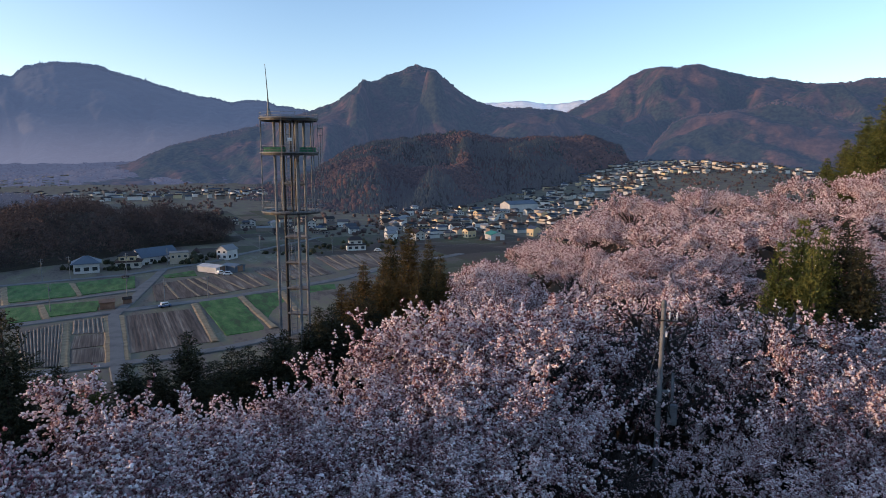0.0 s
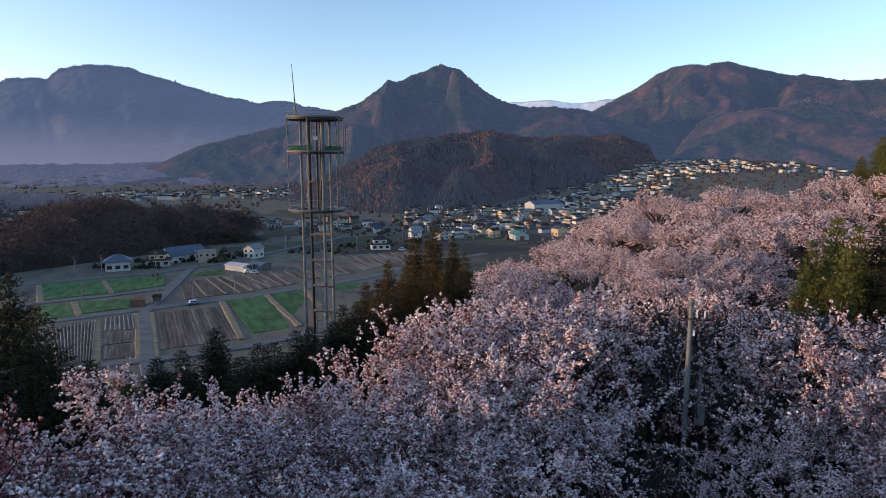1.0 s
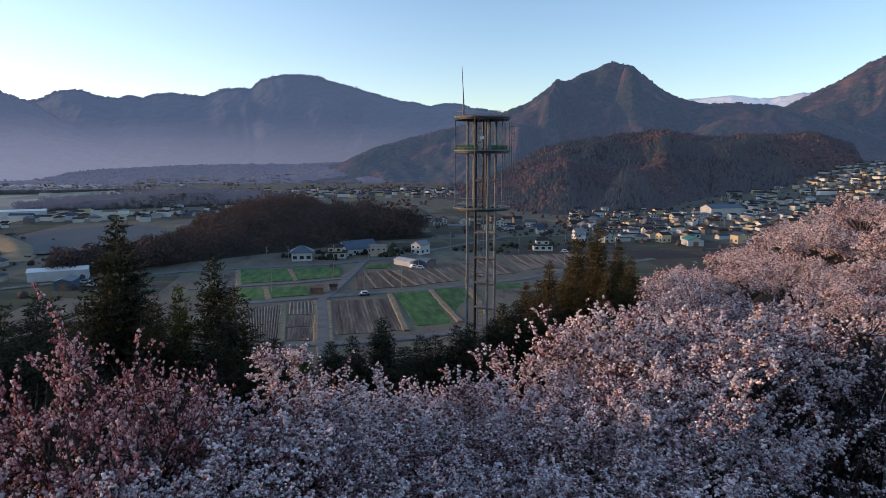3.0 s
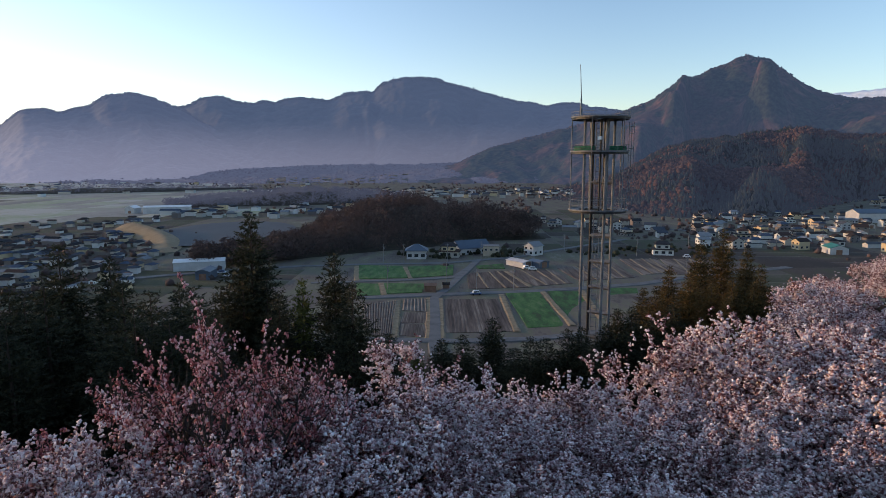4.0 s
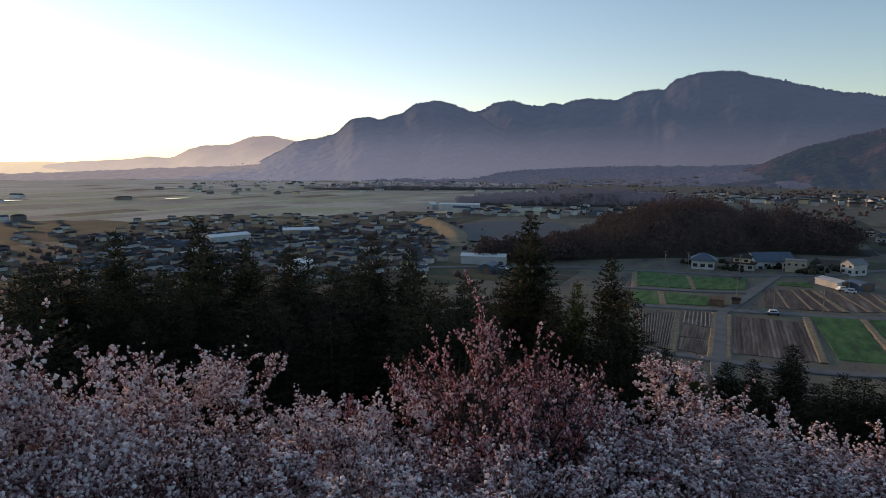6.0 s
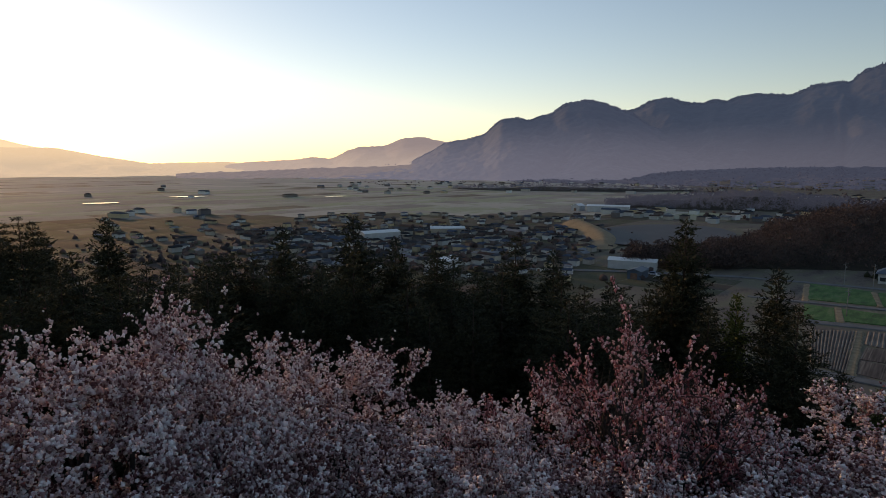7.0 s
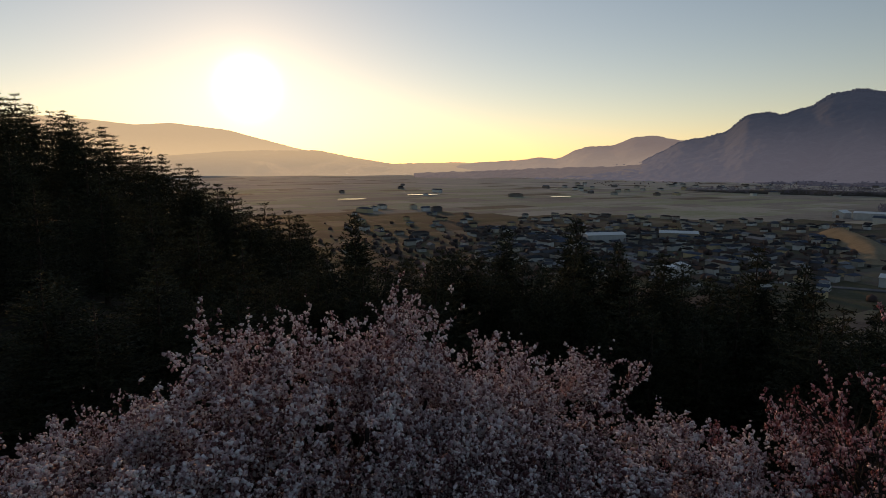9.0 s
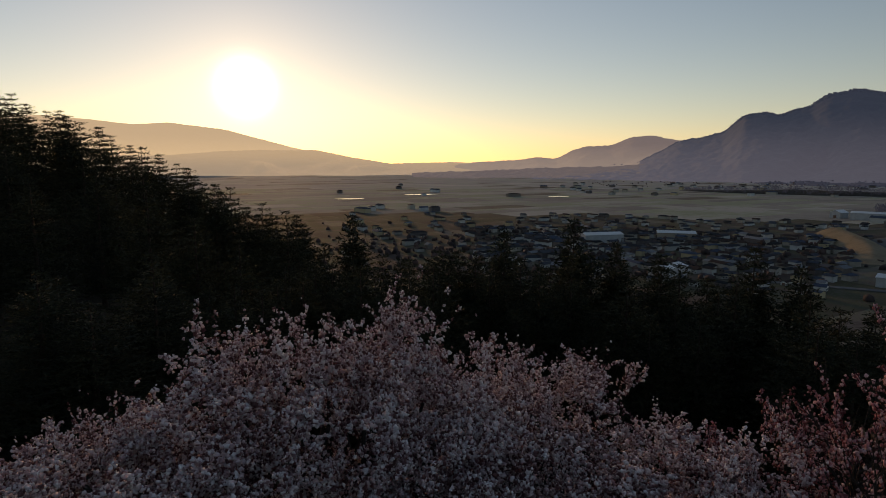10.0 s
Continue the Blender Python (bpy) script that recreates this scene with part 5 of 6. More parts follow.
            b2.faces.new(vs)
        bmesh.ops.solidify(b2, geom=b2.faces[:], thickness=0.02)
        part("net", b2, M_NET, root, "green safety net")
    bm = bmesh.new()
    box(bm, -0.14, 0.14, -1.06, -1.03, d1 + 0.75, d1 + 0.95)
    sg = part("sign_plate", bm, M_WHITE, root, "small white plate")
    sg.matrix_basis = pose(0, 0, 0, 0, 0, -24)
    bm = bmesh.new()
    a = radians(180 + 24 - 24 - 18)
    x, y = 1.22 * math.cos(a), 1.22 * math.sin(a)
    tube(bm, (x, y, h), (x, y, h + 1.15), 0.09, 0.05, 8)
    tube(bm, (x, y, h + 1.1), (x - 0.02, y, h + 1.3), 0.07, 0.03, 8)
    tube(bm, (x, y, h + 1.2), (x - 0.12, y, h + 3.3), 0.035, 0.018, 8)
    for k in range(3):
        b = 2.09 * k
        tube(bm, (x + 0.22 * math.cos(b), y + 0.22 * math.sin(b), h), (x, y, h + 0.9), 0.02, sides=5)
    part("whip_antenna", bm, M_STEEL, root, "tall thin whip antenna")
    return root


radio_mast(13.75, 41.0, 50 + 2.53)


def utility_pole(az, r, top_z):
    p = polar(az, r)
    gz = ground_z(p.x, p.y)
    h = top_z - gz
    root = empty("utility_pole", pose(p.x, p.y, gz, 0, 0, az), "grey concrete utility pole among blossoming cherry trees", "utility pole")
    bm = bmesh.new()
    tube(bm, (0, 0, -0.5), (0, 0, h), 0.115, 0.072, 16)
    part("shaft", bm, M_CONCRETE, root)
    bm = bmesh.new()
    hoop(bm, 0.06, 0.09, h - 0.25, h - 0.1, 16)
    part("band", bm, M_STEEL, root, "steel band")
    part("crossarm", box(bmesh.new(), -0.12, 0.48, -0.13, -0.09, h - 0.71, h - 0.67), M_DARKSTEEL, root)
    for x in (0.2, 0.44):
        bm = tube(bmesh.new(), (x, -0.11, h - 0.64), (x, -0.11, h - 0.56), 0.015, sides=8)
        for k in range(3):
            tube(bm, (x, -0.11, h - 0.56 + 0.07 * k), (x, -0.11, h - 0.51 + 0.07 * k), 0.036, 0.024, 10)
        part("insulator", bm, M_WHITE, root, "white porcelain insulator")
    part("brace", tube(bmesh.new(), (0.4, -0.12, h - 0.68), (0.0, -0.12, h - 1.15), 0.018, sides=6), M_STEEL, root)
    part("fuse_holder", box(bmesh.new(), 0.09, 0.16, -0.16, -0.08, h - 1.25, h - 1.1), M_WHITE, root, "small white fuse holder")
    part("guy_wire", tube(bmesh.new(), (0, 0, h - 0.9), (-1.5, -0.3, -0.1), 0.012, sides=6), M_STEEL, root, "thin steel guy wire")
    bm = bmesh.new()
    tube(bm, (0.42, 0.1, h - 3.6), (0.42, 0.1, h - 2.6), 0.05, 0.05, 8)
    box(bm, 0.0, 0.45, 0.06, 0.12, h - 3.3, h - 3.22)
    part("bracket_pipe", bm, M_STEEL, root)
    bm = bmesh.new()
    box(bm, 0.3, 0.62, -0.1, 0.2, h - 4.4, h - 3.7)
    bmesh.ops.bevel(bm, geom=bm.edges[:], offset=0.03, segments=2, affect='EDGES')
    part("junction_box", bm, M_STEEL, root, "grey metal box")
    return root


utility_pole(-20.1, 22.0, 50 + math.tan(radians(-12.1)) * 22.0)


# ---- houses and buildings ----
def random_mat(name, cols, rough=0.8, spec=0.3, bump=0.0, ribs=0.0):
    """A material that takes one of the colours by the object's own random number, with streaks and grain."""
    m = bpy.data.materials.new(name)
    m.use_nodes = True
    nt = m.node_tree
    bs = nt.nodes["Principled BSDF"]
    n, link = nt.nodes.new, nt.links.new
    ramp = n("ShaderNodeValToRGB")
    ramp.color_ramp.interpolation = 'CONSTANT'
    el = ramp.color_ramp.elements
    while len(el) < len(cols):
        el.new(0.5)
    for i, c in enumerate(cols):
        el[i].position = i / len(cols)
        el[i].color = (*c, 1)
    link(n("ShaderNodeObjectInfo").outputs["Random"], ramp.inputs[0])
    geo = n("ShaderNodeNewGeometry")
    tex = n("ShaderNodeTexNoise")
    tex.inputs["Scale"].default_value = 0.9
    tex.inputs["Detail"].default_value = 6
    link(geo.outputs["Position"], tex.inputs["Vector"])
    mx = n("ShaderNodeMix")
    mx.data_type, mx.blend_type = 'RGBA', 'MULTIPLY'
    mx.inputs[0].default_value = 0.28
    link(ramp.outputs[0], mx.inputs[6])
    link(tex.outputs[0], mx.inputs[7])
    link(mx.outputs[2], bs.inputs["Base Color"])
    bs.inputs["Roughness"].default_value = rough
    bs.inputs["Specular IOR Level"].default_value = spec
    return m


M_WALL = random_mat("house_walls", [(0.74, 0.72, 0.68), (0.60, 0.52, 0.42), (0.52, 0.48, 0.42), (0.78, 0.76, 0.72), (0.30, 0.24, 0.20), (0.60, 0.58, 0.54), (0.66, 0.52, 0.32), (0.20, 0.17, 0.16)])
M_ROOF = random_mat("tiled_roofs", [(0.035, 0.037, 0.042), (0.055, 0.06, 0.07), (0.08, 0.092, 0.115), (0.06, 0.046, 0.042), (0.10, 0.108, 0.122), (0.085, 0.056, 0.048), (0.08, 0.105, 0.15), (0.045, 0.047, 0.053), (0.26, 0.27, 0.285)], 0.85, 0.06)
M_WHITEWALL = mat("white_wall_plaster", [(0.40, 0.395, 0.385), (0.56, 0.55, 0.54)], 3, 0.3, 0.9)
M_BLUEROOF = mat("blue_grey_sheet_roof", [(0.055, 0.08, 0.115), (0.085, 0.115, 0.155)], 4, 0.4, 0.45, spec=0.5)
M_GREENROOF = mat("green_sheet_roof", [(0.02, 0.16, 0.12), (0.04, 0.24, 0.18)], 4, 0.4, 0.5)
M_BEIGE = mat("beige_rendered_wall", [(0.36, 0.29, 0.22), (0.48, 0.40, 0.31)], 4, 0.4, 0.9)
M_RUST = mat("rusty_sheet", [(0.16, 0.08, 0.05), (0.28, 0.16, 0.11)], 1.5, 0.2, 0.8)
M_GLASS = mat("dark_window_glass", [(0.02, 0.025, 0.03), (0.05, 0.055, 0.06)], 2, 0.5, 0.12, spec=0.6)
M_WATER = mat("still_water", [(0.02, 0.03, 0.035), (0.03, 0.04, 0.045)], 30, 3, 0.12, bump=0.02, spec=0.4)
M_DULLWATER = mat("wind_ruffled_water", [(0.085, 0.085, 0.09), (0.11, 0.11, 0.115)], 30, 3, 0.6, bump=0.05, spec=0.04)
M_TYRE = mat("tyre_rubber", [(0.015, 0.015, 0.015), (0.03, 0.03, 0.03)], 0.2, 0.05, 0.9)
M_CARPAINT = random_mat("car_paint", [(0.8, 0.8, 0.8), (0.65, 0.66, 0.68), (0.10, 0.16, 0.30), (0.75, 0.75, 0.73)], 0.3, 0.5)


def gable(bm, w, d, z, rise, over=0.5, thick=0.18):
    """A gable roof along y over a body w wide (x) and d deep (y)."""
    hw, hd = w / 2 + over, d / 2 + over
    k = over * rise / (w / 2)
    pts = [(-hw, z - k), (0, z + rise), (hw, z - k)]
    lo = [[bm.verts.new((x, s * hd, zz)) for x, zz in pts] for s in (-1, 1)]
    hi = [[bm.verts.new((x, s * hd, zz + thick)) for x, zz in pts] for s in (-1, 1)]
    for i in (0, 1):
        bm.faces.new((hi[0][i], hi[0][i + 1], hi[1][i + 1], hi[1][i]))
        bm.faces.new((lo[0][i + 1], lo[0][i], lo[1][i], lo[1][i + 1]))
        for s in (0, 1):
            q = (lo[s][i], lo[s][i + 1], hi[s][i + 1], hi[s][i])
            bm.faces.new(q if s == 0 else q[::-1])
    for i in (0, 2):
        q = (lo[0][i], hi[0][i], hi[1][i], lo[1][i])
        bm.faces.new(q if i == 0 else q[::-1])
    return bm


def hip(bm, w, d, z, rise, over=0.6, thick=0.18, ridge=0.35):
    """A hipped roof: a short ridge along the longer side."""
    hw, hd = w / 2 + over, d / 2 + over
    rx, ry = (max(hw - hd, 0) + ridge, 0.0) if w >= d else (0.0, max(hd - hw, 0) + ridge)
    base = [bm.verts.new((x, y, z - 0.15)) for x, y in ((-hw, -hd), (hw, -hd), (hw, hd), (-hw, hd))]
    edge = [bm.verts.new((x, y, z - 0.15 + thick)) for x, y in ((-hw, -hd), (hw, -hd), (hw, hd), (-hw, hd))]
    a, b = bm.verts.new((-rx, -ry, z + rise)), bm.verts.new((rx, ry, z + rise))
    bm.faces.new(base[::-1])
    for i in range(4):
        bm.faces.new((base[i], base[(i + 1) % 4], edge[(i + 1) % 4], edge[i]))
    if w >= d:
        bm.faces.new((edge[0], edge[1], b, a))
        bm.faces.new((edge[1], edge[2], b))
        bm.faces.new((edge[2], edge[3], a, b))
        bm.faces.new((edge[3], edge[0], a))
    else:
        bm.faces.new((edge[0], edge[1], a))
        bm.faces.new((edge[1], edge[2], b, a))
        bm.faces.new((edge[2], edge[3], b))
        bm.faces.new((edge[3], edge[0], a, b))
    return bm


def gable_body(bm, w, d, h, rise):
    v = [bm.verts.new(p) for p in ((-w / 2, -d / 2, -0.5), (w / 2, -d / 2, -0.5), (w / 2, -d / 2, h), (0, -d / 2, h + rise - 0.03), (-w / 2, -d / 2, h))]
    u = [bm.verts.new((p.co.x, d / 2, p.co.z)) for p in v]
    bm.faces.new(v)
    bm.faces.new(u[::-1])
    for i in range(5):
        j = (i + 1) % 5
        bm.faces.new((v[j], v[i], u[i], u[j]))
    return bm


def windows(root, w, d, z, count, wid=1.5, tall=1.2, sides=(0, 1, 2)):
    """Framed panes on the south, east and west walls."""
    for s in sides:
        for i in range(count if s == 0 else 2):
            ln = w if s == 0 else d
            u = (i + 0.5) / (count if s == 0 else 2) - 0.5
            bm = box(bmesh.new(), -wid / 2 - 0.1, wid / 2 + 0.1, -0.05, 0.05, -0.1, tall + 0.1)
            m = {0: pose(u * ln, -d / 2, z), 1: pose(w / 2, u * ln, z, 0, 0, 90), 2: pose(-w / 2, u * ln, z, 0, 0, 90)}[s]
            fr = part("window", bm, M_WHITEWALL, root)
            fr.matrix_basis = m
            pane = part("pane", box(bmesh.new(), -wid / 2, wid / 2, -0.065, 0.065, 0, tall), M_GLASS, fr)


def house_two(label):
    root = empty("house", Matrix(), label, "house")
    part("wall", box(bmesh.new(), -5.2, 5.2, -3.6, 3.6, -0.5, 2.9), M_WALL, root)
    part("lower_roof", hip(bmesh.new(), 10.4, 7.2, 3.0, 1.5), M_ROOF, root, "dark tiled skirt roof")
    part("upper_wall", box(bmesh.new(), -3.9, 3.3, -2.9, 2.9, 2.9, 5.7), M_WALL, root)
    up = part("roof", hip(bmesh.new(), 7.2, 5.8, 5.75, 1.7, ridge=1.6), M_ROOF, root, "dark tiled hipped roof")
    up.location.x = -0.3
    windows(root, 10.4, 7.2, 0.8, 3, 1.8, 1.4, (0, 1))
    for x in (-2.3, 1.6):
        fr = part("window", box(bmesh.new(), x - 0.9, x + 0.9, -2.96, -2.86, 3.7, 5.0), M_WHITEWALL, root)
        part("pane", box(bmesh.new(), x - 0.8, x + 0.8, -2.98, -2.86, 3.8, 4.9), M_GLASS, fr)
    return root


def house_gable(label, w=8.0, d=9.5, h=5.0, rise=2.1, roof=None, wall=None, count=2):
    root = empty("house", Matrix(), label, "house")
    part("wall", gable_body(bmesh.new(), w, d, h, rise), wall or M_WALL, root)
    part("roof", gable(bmesh.new(), w, d, h, rise), roof or M_ROOF, root)
    windows(root, w, d, 0.9, count, 1.5, 1.3, (0, 1))
    if h > 4:
        windows(root, w, d, 3.4, count, 1.4, 1.0, (0, 2))
    part("door", box(bmesh.new(), -w / 2 + 0.3, -w / 2 + 1.2, -d / 2 - 0.06, -d / 2 + 0.05, 0, 2.05), M_RUST, root)
    return root


def shed(label, w=12, d=6, h=3.2, rise=1.2, roof=None, wall=None):
    root = empty("shed", Matrix(), label, "shed")
    part("wall", gable_body(bmesh.new(), d, w, h, rise), wall or M_WALL, root)
    part("roof", gable(bmesh.new(), d, w, h, rise, 0.3), roof or M_ROOF, root)
    part("door", box(bmesh.new(), -1.5, 1.5, -w / 2 - 0.05, -w / 2 + 0.05, 0, 2.6), M_RUST, root)
    return root


def cottage(label):
    root = empty("house", Matrix(), label, "house")
    part("wall", box(bmesh.new(), -4.6, 4.6, -3.2, 3.2, -0.5, 3.0), M_WALL, root)
    part("roof", hip(bmesh.new(), 9.2, 6.4, 3.05, 1.9, ridge=1.0), M_ROOF, root)
    windows(root, 9.2, 6.4, 0.8, 2, 1.8, 1.3, (0, 1))
    return root


def small_house(label, hipped):
    root = empty("house", Matrix(), label, "house")
    part("wall", box(bmesh.new(), -4.6, 4.6, -3.4, 3.4, -0.5, 3.1) if hipped else gable_body(bmesh.new(), 7.0, 9.0, 3.6, 1.7), M_WALL, root)
    part("roof", hip(bmesh.new(), 9.2, 6.8, 3.15, 2.0, ridge=1.2) if hipped else gable(bmesh.new(), 7.0, 9.0, 3.6, 1.7), M_ROOF, root)
    for x in (-2.0, 1.8):
        y = -3.4 if hipped else -4.5
        part("window", box(bmesh.new(), x - 0.9, x + 0.9, y - 0.06, y + 0.05, 0.8, 2.3), M_GLASS, root)
    return root


HOUSE, used_house = {}, set()
HOUSE["two"] = house_two("two-storey tiled farmhouse with pale walls in the valley")
HOUSE["gable"] = house_gable("two-storey house with plain gable roof and pale walls")
HOUSE["gable_b"] = house_gable("tall narrow gabled village house with light walls", 7.0, 8.0, 5.4, 1.6)
HOUSE["cottage"] = cottage("single-storey village house with hipped roof")
HOUSE["low_a"] = small_house("low town house with dark hipped roof", True)
HOUSE["low_b"] = small_house("low town house with gable roof", False)
HOUSE["shed"] = shed("long low village shed with sheet roof")

hrng = np.random.default_rng(77)
built = []


def settle(count, az0, az1, r0, r1, gap, kinds, group, power=1.0, size=1.0):
    done = tries = 0
    while done < count and tries < count * 30:
        tries += 1
        az = hrng.uniform(az0, az1)
        r = r0 + (r1 - r0) * hrng.random() ** power
        p = polar(az, r)
        if any((p.x - x) ** 2 + (p.y - y) ** 2 < (gap * s) ** 2 for x, y, s in built):
            continue
        gz = ground_z(p.x, p.y)
        key = kinds[int(hrng.integers(len(kinds)))]
        turn = radians(27 + 90 * int(hrng.integers(4)) + hrng.normal() * 8)
        s = hrng.uniform(0.66, 0.90) * size
        m = Matrix.LocRotScale((p.x, p.y, gz + 0.05), Euler((0, 0, turn)), (s, s, s * hrng.uniform(0.9, 1.1)))
        place(HOUSE, used_house, key, m, "", group)
        built.append((p.x, p.y, 1.0))
        done += 1


# the large buildings by the fields
def special(ob, x, y, turn):
    ob.matrix_basis = pose(x, y, 0.1, 0, 0, turn)
    built.append((x, y, 1.6))
    return ob


hall = empty("hall", Matrix(), "white hall with grey-blue hipped roof beside fields", "hall")
part("wall", box(bmesh.new(), -5, 5, -4.5, 4.5, -0.5, 4.2), M_WHITEWALL, hall)
part("roof", hip(bmesh.new(), 10, 9, 4.3, 3.0, 1.0), M_BLUEROOF, hall)
windows(hall, 10, 9, 1.0, 3, 2.0, 1.6)
special(hall, -160, 274, 28)
special(tagged(house_gable("large white-gabled building with long blue-grey roof", 11, 19, 3.4, 3.6, M_BLUEROOF, M_WHITEWALL, 3), "", "building"), -143, 303, -62 + 28)
blk = empty("building", Matrix(), "plain beige flat-roofed block beside the road", "building")
part("wall", box(bmesh.new(), -4.2, 4.2, -3, 3, -0.5, 5.2), M_BEIGE, blk)
part("roof", box(bmesh.new(), -4.4, 4.4, -3.2, 3.2, 5.2, 5.5), M_CONCRETE, blk)
windows(blk, 8.4, 6, 3.0, 3, 1.2, 1.0)
special(blk, -129, 299, 25)
special(tagged(shed("low white workshop with pale sheet roof", 12, 7, 2.3, 0.8, M_WHITEWALL, M_WHITEWALL), "", "workshop"), -104, 276, 62)
special(tagged(shed("blue-walled workshop annex with sheet roof", 8, 6, 2.6, 0.7, M_BLUEROOF, M_BLUEROOF), "", "workshop"), -95, 277, 62)
special(shed("rusty field shed with shallow pinkish roof", 4.4, 3.6, 2.2, 0.7, M_RUST, M_RUST), -114, 205.5, -62)
special(shed("small weathered wooden field hut", 2.6, 2.2, 1.8, 0.5, M_ROOF, M_RUST), -110.5, 212, -62)
special(house_two("dark-roofed farmhouse beside the hall"), -147, 286, 20)
special(house_gable("white-walled gabled house beyond the workshop", 6.5, 8, 5.0, 2.0, M_ROOF, M_WHITEWALL), -110, 312, -20)
special(house_two("two-storey cream farmhouse alone beside fields"), -49, 345, 15)
special(tagged(shed("long white industrial shed beside a yard", 22, 8, 4.0, 1.0, M_WHITE, M_WHITEWALL), "", "industrial shed"), -232, 198, 42 - 90)
special(tagged(shed("blue-grey yard building with sheet roof", 10, 6, 3.4, 1.0, M_BLUEROOF, M_BLUEROOF), "", "industrial shed"), -212, 184, 30)
special(tagged(shed("white factory building with pale flat roof", 42, 12, 6.0, 1.2, M_WHITE, M_WHITEWALL), "", "factory"), -515, 405, -35 - 10)
special(tagged(shed("white round-shouldered store building", 11, 10, 5.0, 2.2, M_WHITE, M_WHITEWALL), "", "store"), -543, 388, 20)
special(tagged(shed("pale village store with green sheet roof", 12, 9, 3.4, 1.6, M_GREENROOF, M_WHITEWALL), "", "store"), 33, 392, 15)
special(tagged(shed("large pale school hall with grey-blue roof", 34, 16, 7.5, 3.0, M_BLUEROOF, M_WHITEWALL), "", "hall"), 75, 610, -60)
special(tagged(shed("long pale warehouse in the town", 26, 10, 5, 1.2, M_WHITE, M_WHITEWALL), "", "warehouse"), -385, 120, 10)
special(tagged(shed("white-roofed warehouse in the town", 16, 9, 5, 1.2, M_WHITE, M_WHITEWALL), "", "warehouse"), -262, 112, 35)
special(tagged(shed("pale sheet-roofed warehouse at the town's edge", 24, 9, 4, 1.2, M_WHITE, M_BEIGE), "", "warehouse"), -400, 175, -20)

built += [(-395 + 20 * k, 280 - 10 * k, 2.2) for k in range(6)]      # the earth bank stays free
ALL = ["two", "gable", "gable_b", "cottage", "two", "shed"]
settle(140, -13, 5.5, 375, 640, 11.5, ALL, "houses of the valley village", 0.8)
settle(70, -18, -7, 620, 980, 13, ALL, "houses of the valley village")
settle(22, 8, 21, 425, 520, 14, ALL, "houses beyond the fields")
settle(60, 54, 84, 262, 320, 6.5, ["low_a", "low_b", "low_a", "low_b", "gable_b", "shed"], "houses of the town", 1.0, 0.56)
settle(8, 80, 95, 330, 520, 12, ["low_a", "low_b"], "houses of the town", 1.0, 0.6)


def island_copy(m, name):
    """The same paint, chosen for each loose piece instead of each object."""
    c = m.copy()
    c.name = name
    for link in list(c.node_tree.links):
        if link.from_node.type == 'OBJECT_INFO':
            to = link.to_socket
            c.node_tree.links.remove(link)
            geo = [k for k in c.node_tree.nodes if k.type == 'NEW_GEOMETRY'][0]
            c.node_tree.links.new(geo.outputs["Random Per Island"], to)
    return c


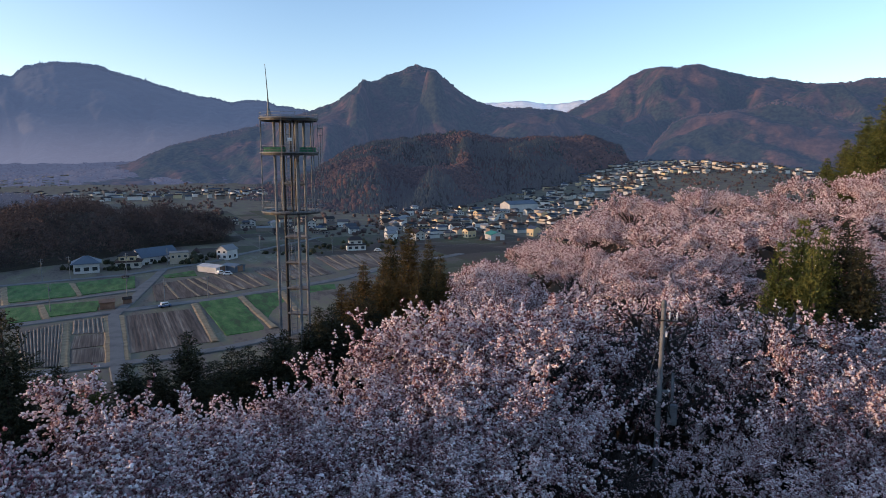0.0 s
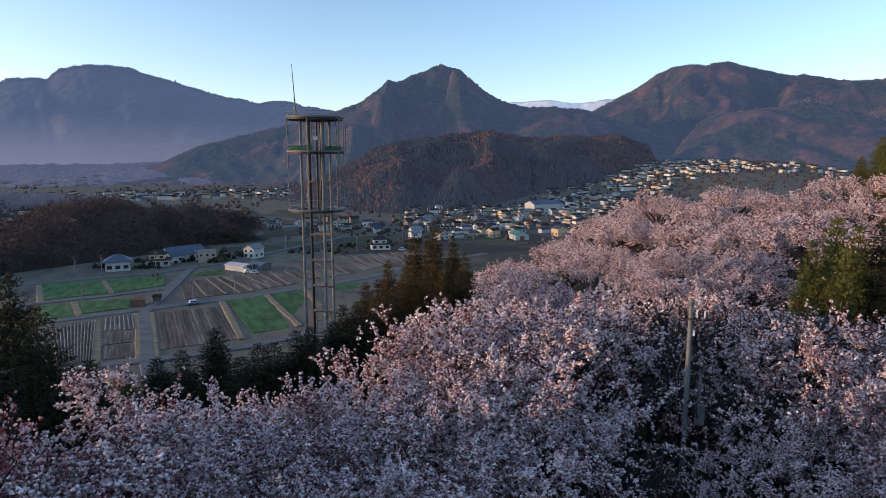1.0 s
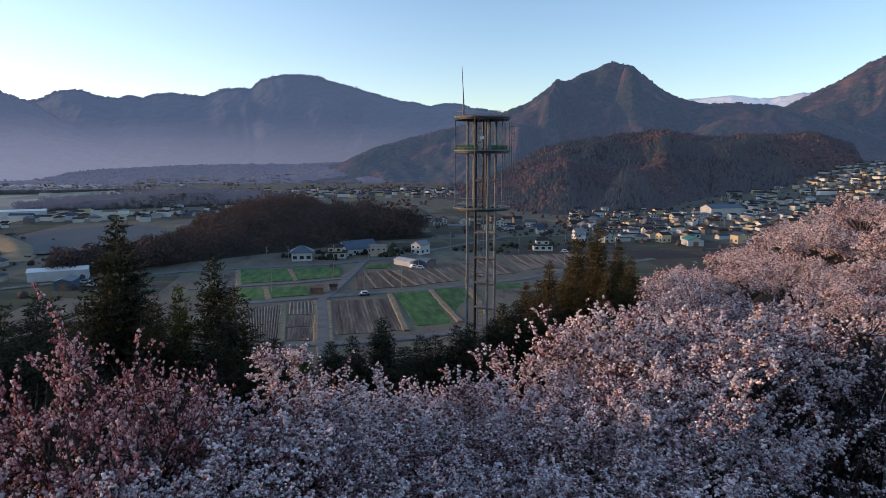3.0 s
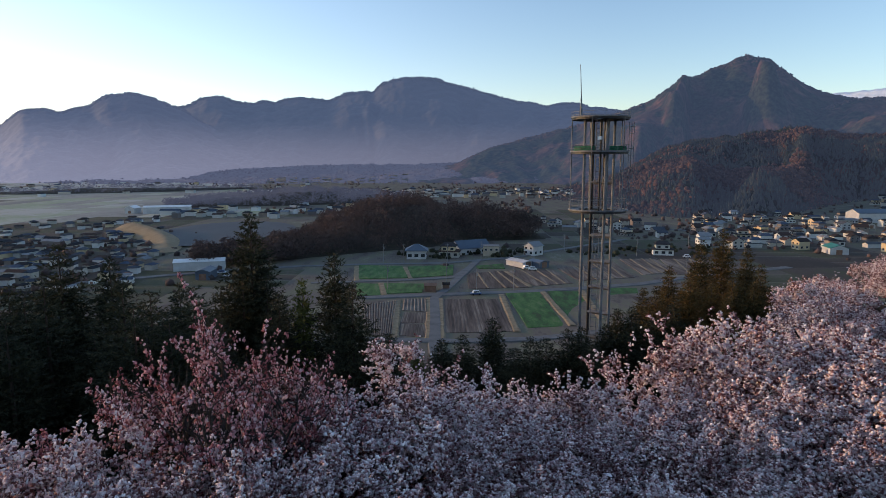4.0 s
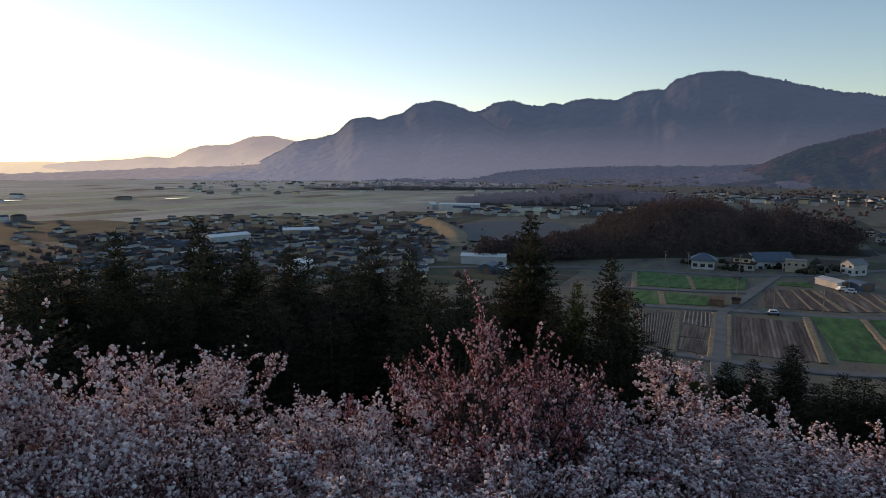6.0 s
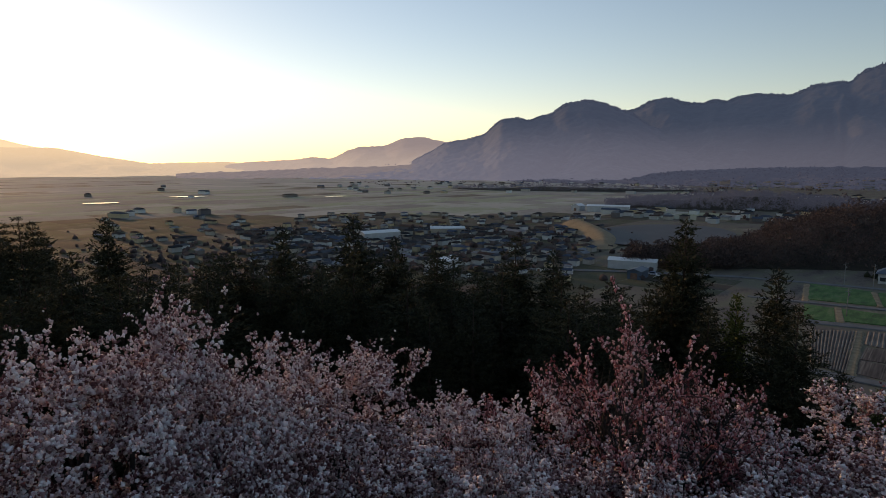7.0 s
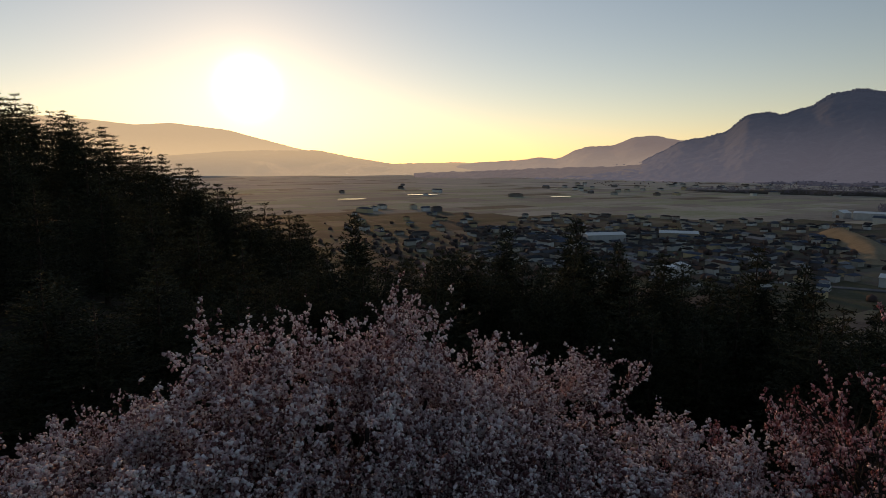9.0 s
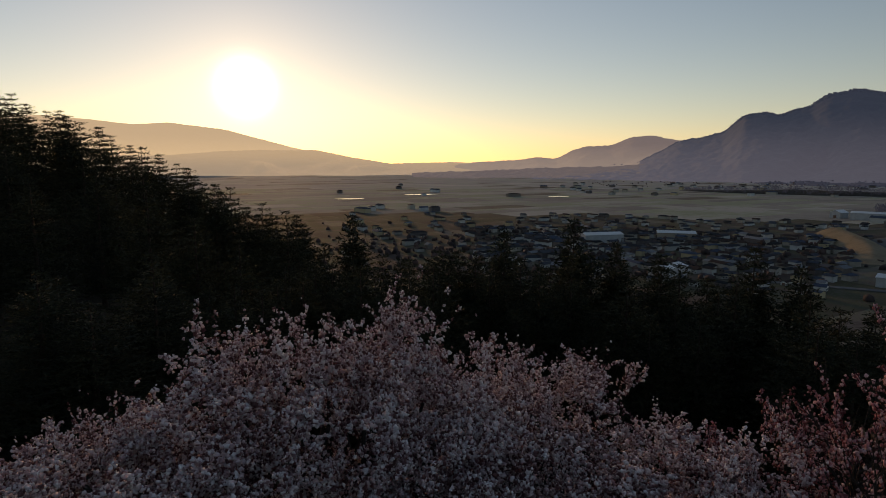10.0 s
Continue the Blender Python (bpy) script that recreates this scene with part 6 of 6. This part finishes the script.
def far_villages():
    """All houses too far off to tell apart, in one mesh: walls and gabled or hipped roofs."""
    v, f, mi = [], [], []
    vr = np.random.default_rng(5)
    for count, az0, az1, r0, r1, power in ((120, -23, -15, 1060, 1300, 1.0), (45, -31, -22, 1090, 1270, 1.0), (50, -20, -10, 960, 1150, 1.0), (150, 16, 37, 840, 1060, 1.0), (60, 40, 78, 1000, 1500, 1.0), (6, 76, 106, 700, 1400, 0.8), (50, 36, 52, 560, 700, 1.0), (16, 84, 97, 400, 700, 1.0), (430, 53, 84, 300, 470, 1.0), (110, 52, 80, 460, 600, 1.0), (60, -18, -7, 700, 1000, 1.0), (26, 80, 97, 340, 560, 1.0)):
        for _ in range(count):
            az, r = vr.uniform(az0, az1), r0 + (r1 - r0) * vr.random() ** power
            p = polar(az, r)
            z = ground_z(p.x, p.y)
            t = radians(27 + 90 * int(vr.integers(2)) + vr.normal() * 8)
            if any((p.x - x) ** 2 + (p.y - y) ** 2 < ((4.2 if az0 > 50 else 7) * q) ** 2 for x, y, q in built):
                continue
            built.append((p.x, p.y, 1.0))
            w, d, h, rise = (k * q for k, q in zip((0.52 if r < 620 and az0 > 50 else 0.85,) * 4, (vr.uniform(6, 9), vr.uniform(7.5, 12), vr.uniform(3.0, 5.6), vr.uniform(1.2, 2.2))))
            if vr.random() < 0.12:
                d *= 2.2
            ct, st = math.cos(t), math.sin(t)
            hip_in = d * 0.25 if vr.random() < 0.5 else 0
            q = [(-w / 2, -d / 2, -0.5), (w / 2, -d / 2, -0.5), (w / 2, d / 2, -0.5), (-w / 2, d / 2, -0.5), (-w / 2, -d / 2, h), (w / 2, -d / 2, h), (w / 2, d / 2, h), (-w / 2, d / 2, h)]
            o = 0.5
            k = [(-w / 2 - o, -d / 2 - o, h - 0.1), (w / 2 + o, -d / 2 - o, h - 0.1), (w / 2 + o, d / 2 + o, h - 0.1), (-w / 2 - o, d / 2 + o, h - 0.1), (0, -d / 2 - o + hip_in, h + rise), (0, d / 2 + o - hip_in, h + rise)]
            b = len(v)
            v += [(p.x + x * ct - y * st, p.y + x * st + y * ct, z + zz) for x, y, zz in q + k]
            f += [[b, b + 1, b + 5, b + 4], [b + 1, b + 2, b + 6, b + 5], [b + 2, b + 3, b + 7, b + 6], [b + 3, b, b + 4, b + 7]]
            mi += [0] * 4
            b += 8
            f += [[b, b + 1, b + 4], [b + 1, b + 2, b + 5, b + 4], [b + 2, b + 3, b + 5], [b + 3, b, b + 4, b + 5], [b + 3, b + 2, b + 1, b]]
            mi += [1] * 5
    ob = raw("far_villages", v, f, island_copy(M_WALL, "far_walls"))
    ob.data.materials.append(island_copy(M_ROOF, "far_roofs"))
    ob.data.polygons.foreach_set("material_index", mi)
    return tagged(ob, "scattered pale houses of distant villages", "village", kind="stuff")


far_villages()


# ---- ponds ----
def pond(label, cx, cy, a, b, turn, z, seed, material=M_WATER):
    n = 48
    t = np.arange(n) * 6.283185 / n
    k = 1 + 0.10 * vnoise(np.cos(t) * 1.6 + seed, np.sin(t) * 1.6, seed)
    x, y = a * np.cos(t) * k, b * np.sin(t) * k
    c, s = math.cos(radians(turn)), math.sin(radians(turn))
    v = [(cx + p * c - q * s, cy + p * s + q * c, z) for p, q in zip(x, y)]
    ob = raw("water", v, [list(range(n))], material)
    return tagged(ob, label, "pond", kind="structure")


pond("still grey reservoir reflecting the sky", -338, 310, 76, 46, 112, 0.8, 1, M_DULLWATER)
pond("bright pond reflecting the evening sky", -855, -85, 10, 20, 5, 0.8, 2)
pond("bright long pond reflecting the evening sky", -970, 16, 12, 26, 3, 0.8, 3)
pond("narrow bright pond on the plain", -900, 215, 8, 16, 10, 0.8, 4)


def earth_bank():
    """The yellow earth dam of the reservoir."""
    a, b = Vector((-408, 284, 0)), Vector((-290, 226, 0))
    n, k = 40, 9
    v = []
    side = (b - a).normalized().cross(Vector((0, 0, 1)))
    for i in range(n):
        u = i / (n - 1)
        c = a.lerp(b, u) - side * 10 * math.sin(u * 3.14)
        w = 17 * (1 - 0.55 * u)
        h = 8.5 * (1 - u) ** 0.8 * min(1, u * 12)
        for j in range(k):
            q = j / (k - 1) * 2 - 1
            z = h * max(0, 1 - abs(q) ** 1.3 * 1.02) + 0.4 * noise.noise(Vector((i * 0.5, j * 0.7, 2))) - 0.15
            p = c + side * q * w
            v.append((p.x, p.y, z if abs(q) < 0.99 else -0.5))
    f = [[i * k + j, i * k + j + 1, (i + 1) * k + j + 1, (i + 1) * k + j] for i in range(n - 1) for j in range(k - 1)]
    return tagged(raw("earth_bank", v, f, M_SAND, smooth=True), "bare yellow earth bank of the reservoir", "bank", kind="structure")


earth_bank()


# ---- poles and parked cars of the valley ----
def valley_pole():
    root = empty("street_pole", Matrix(), "thin grey utility pole beside a farm road", "utility pole", "poles of the valley")
    part("shaft", tube(bmesh.new(), (0, 0, -0.5), (0, 0, 9.5), 0.17, 0.11, 8), M_CONCRETE, root)
    for z in (9.1, 8.4):
        part("crossarm", box(bmesh.new(), -0.9, 0.9, -0.05, 0.05, z - 0.05, z + 0.05), M_STEEL, root)
    part("transformer", tube(bmesh.new(), (0.35, 0, 7.0), (0.35, 0, 7.8), 0.22, sides=10), M_STEEL, root)
    return root


pole = valley_pole()
spots = [(-166, 252), (-158, 258), (-139, 268), (-113, 217), (-74, 300), (-60, 332), (-96, 209), (-63, 238), (-130, 200), (-30, 283), (-128, 284), (-86, 222), (5, 400), (30, 440), (-40, 380), (60, 470), (-25, 430), (-10, 360), (85, 520), (-100, 335)]
for i, (x, y) in enumerate(spots):
    m = pose(x, y, 0, 0, 0, 27)
    if i:
        copy_thing(pole, m)
    else:
        pole.matrix_basis = m


def car():
    root = empty("car", Matrix(), "small parked light-coloured car beside the road", "car", "parked cars")
    bm = bmesh.new()
    box(bm, -2.0, 2.0, -0.8, 0.8, 0.35, 0.95)
    bmesh.ops.bevel(bm, geom=bm.edges[:], offset=0.12, segments=2, affect='EDGES')
    part("body", bm, M_CARPAINT, root)
    bm = bmesh.new()
    box(bm, -1.3, 1.4, -0.72, 0.72, 0.93, 1.75)
    for vt in bm.verts:
        if vt.co.z > 1.5:
            vt.co.x *= 0.8
            vt.co.y *= 0.88
    cab = part("cabin", bm, M_CARPAINT, root)
    part("pane", box(bmesh.new(), -1.0, 1.05, -0.73, 0.73, 1.1, 1.5), M_GLASS, cab)
    for x in (-1.25, 1.25):
        for y in (-0.72, 0.72):
            part("wheel", tube(bmesh.new(), (x, y - 0.1, 0.32), (x, y + 0.1, 0.32), 0.32, sides=14), M_TYRE, root)
    return root


c0 = car()
for i, (x, y, a) in enumerate([(-95, 206.5, 40), (-98, 268, 60), (-94, 266, 20), (-220, 192, 40), (-214, 194, 40), (-217, 189, 40), (-36, 338, 10), (-206, 190, 30)]):
    m = pose(x, y, 0.1, 0, 0, a)
    if i:
        copy_thing(c0, m)
    else:
        c0.matrix_basis = m
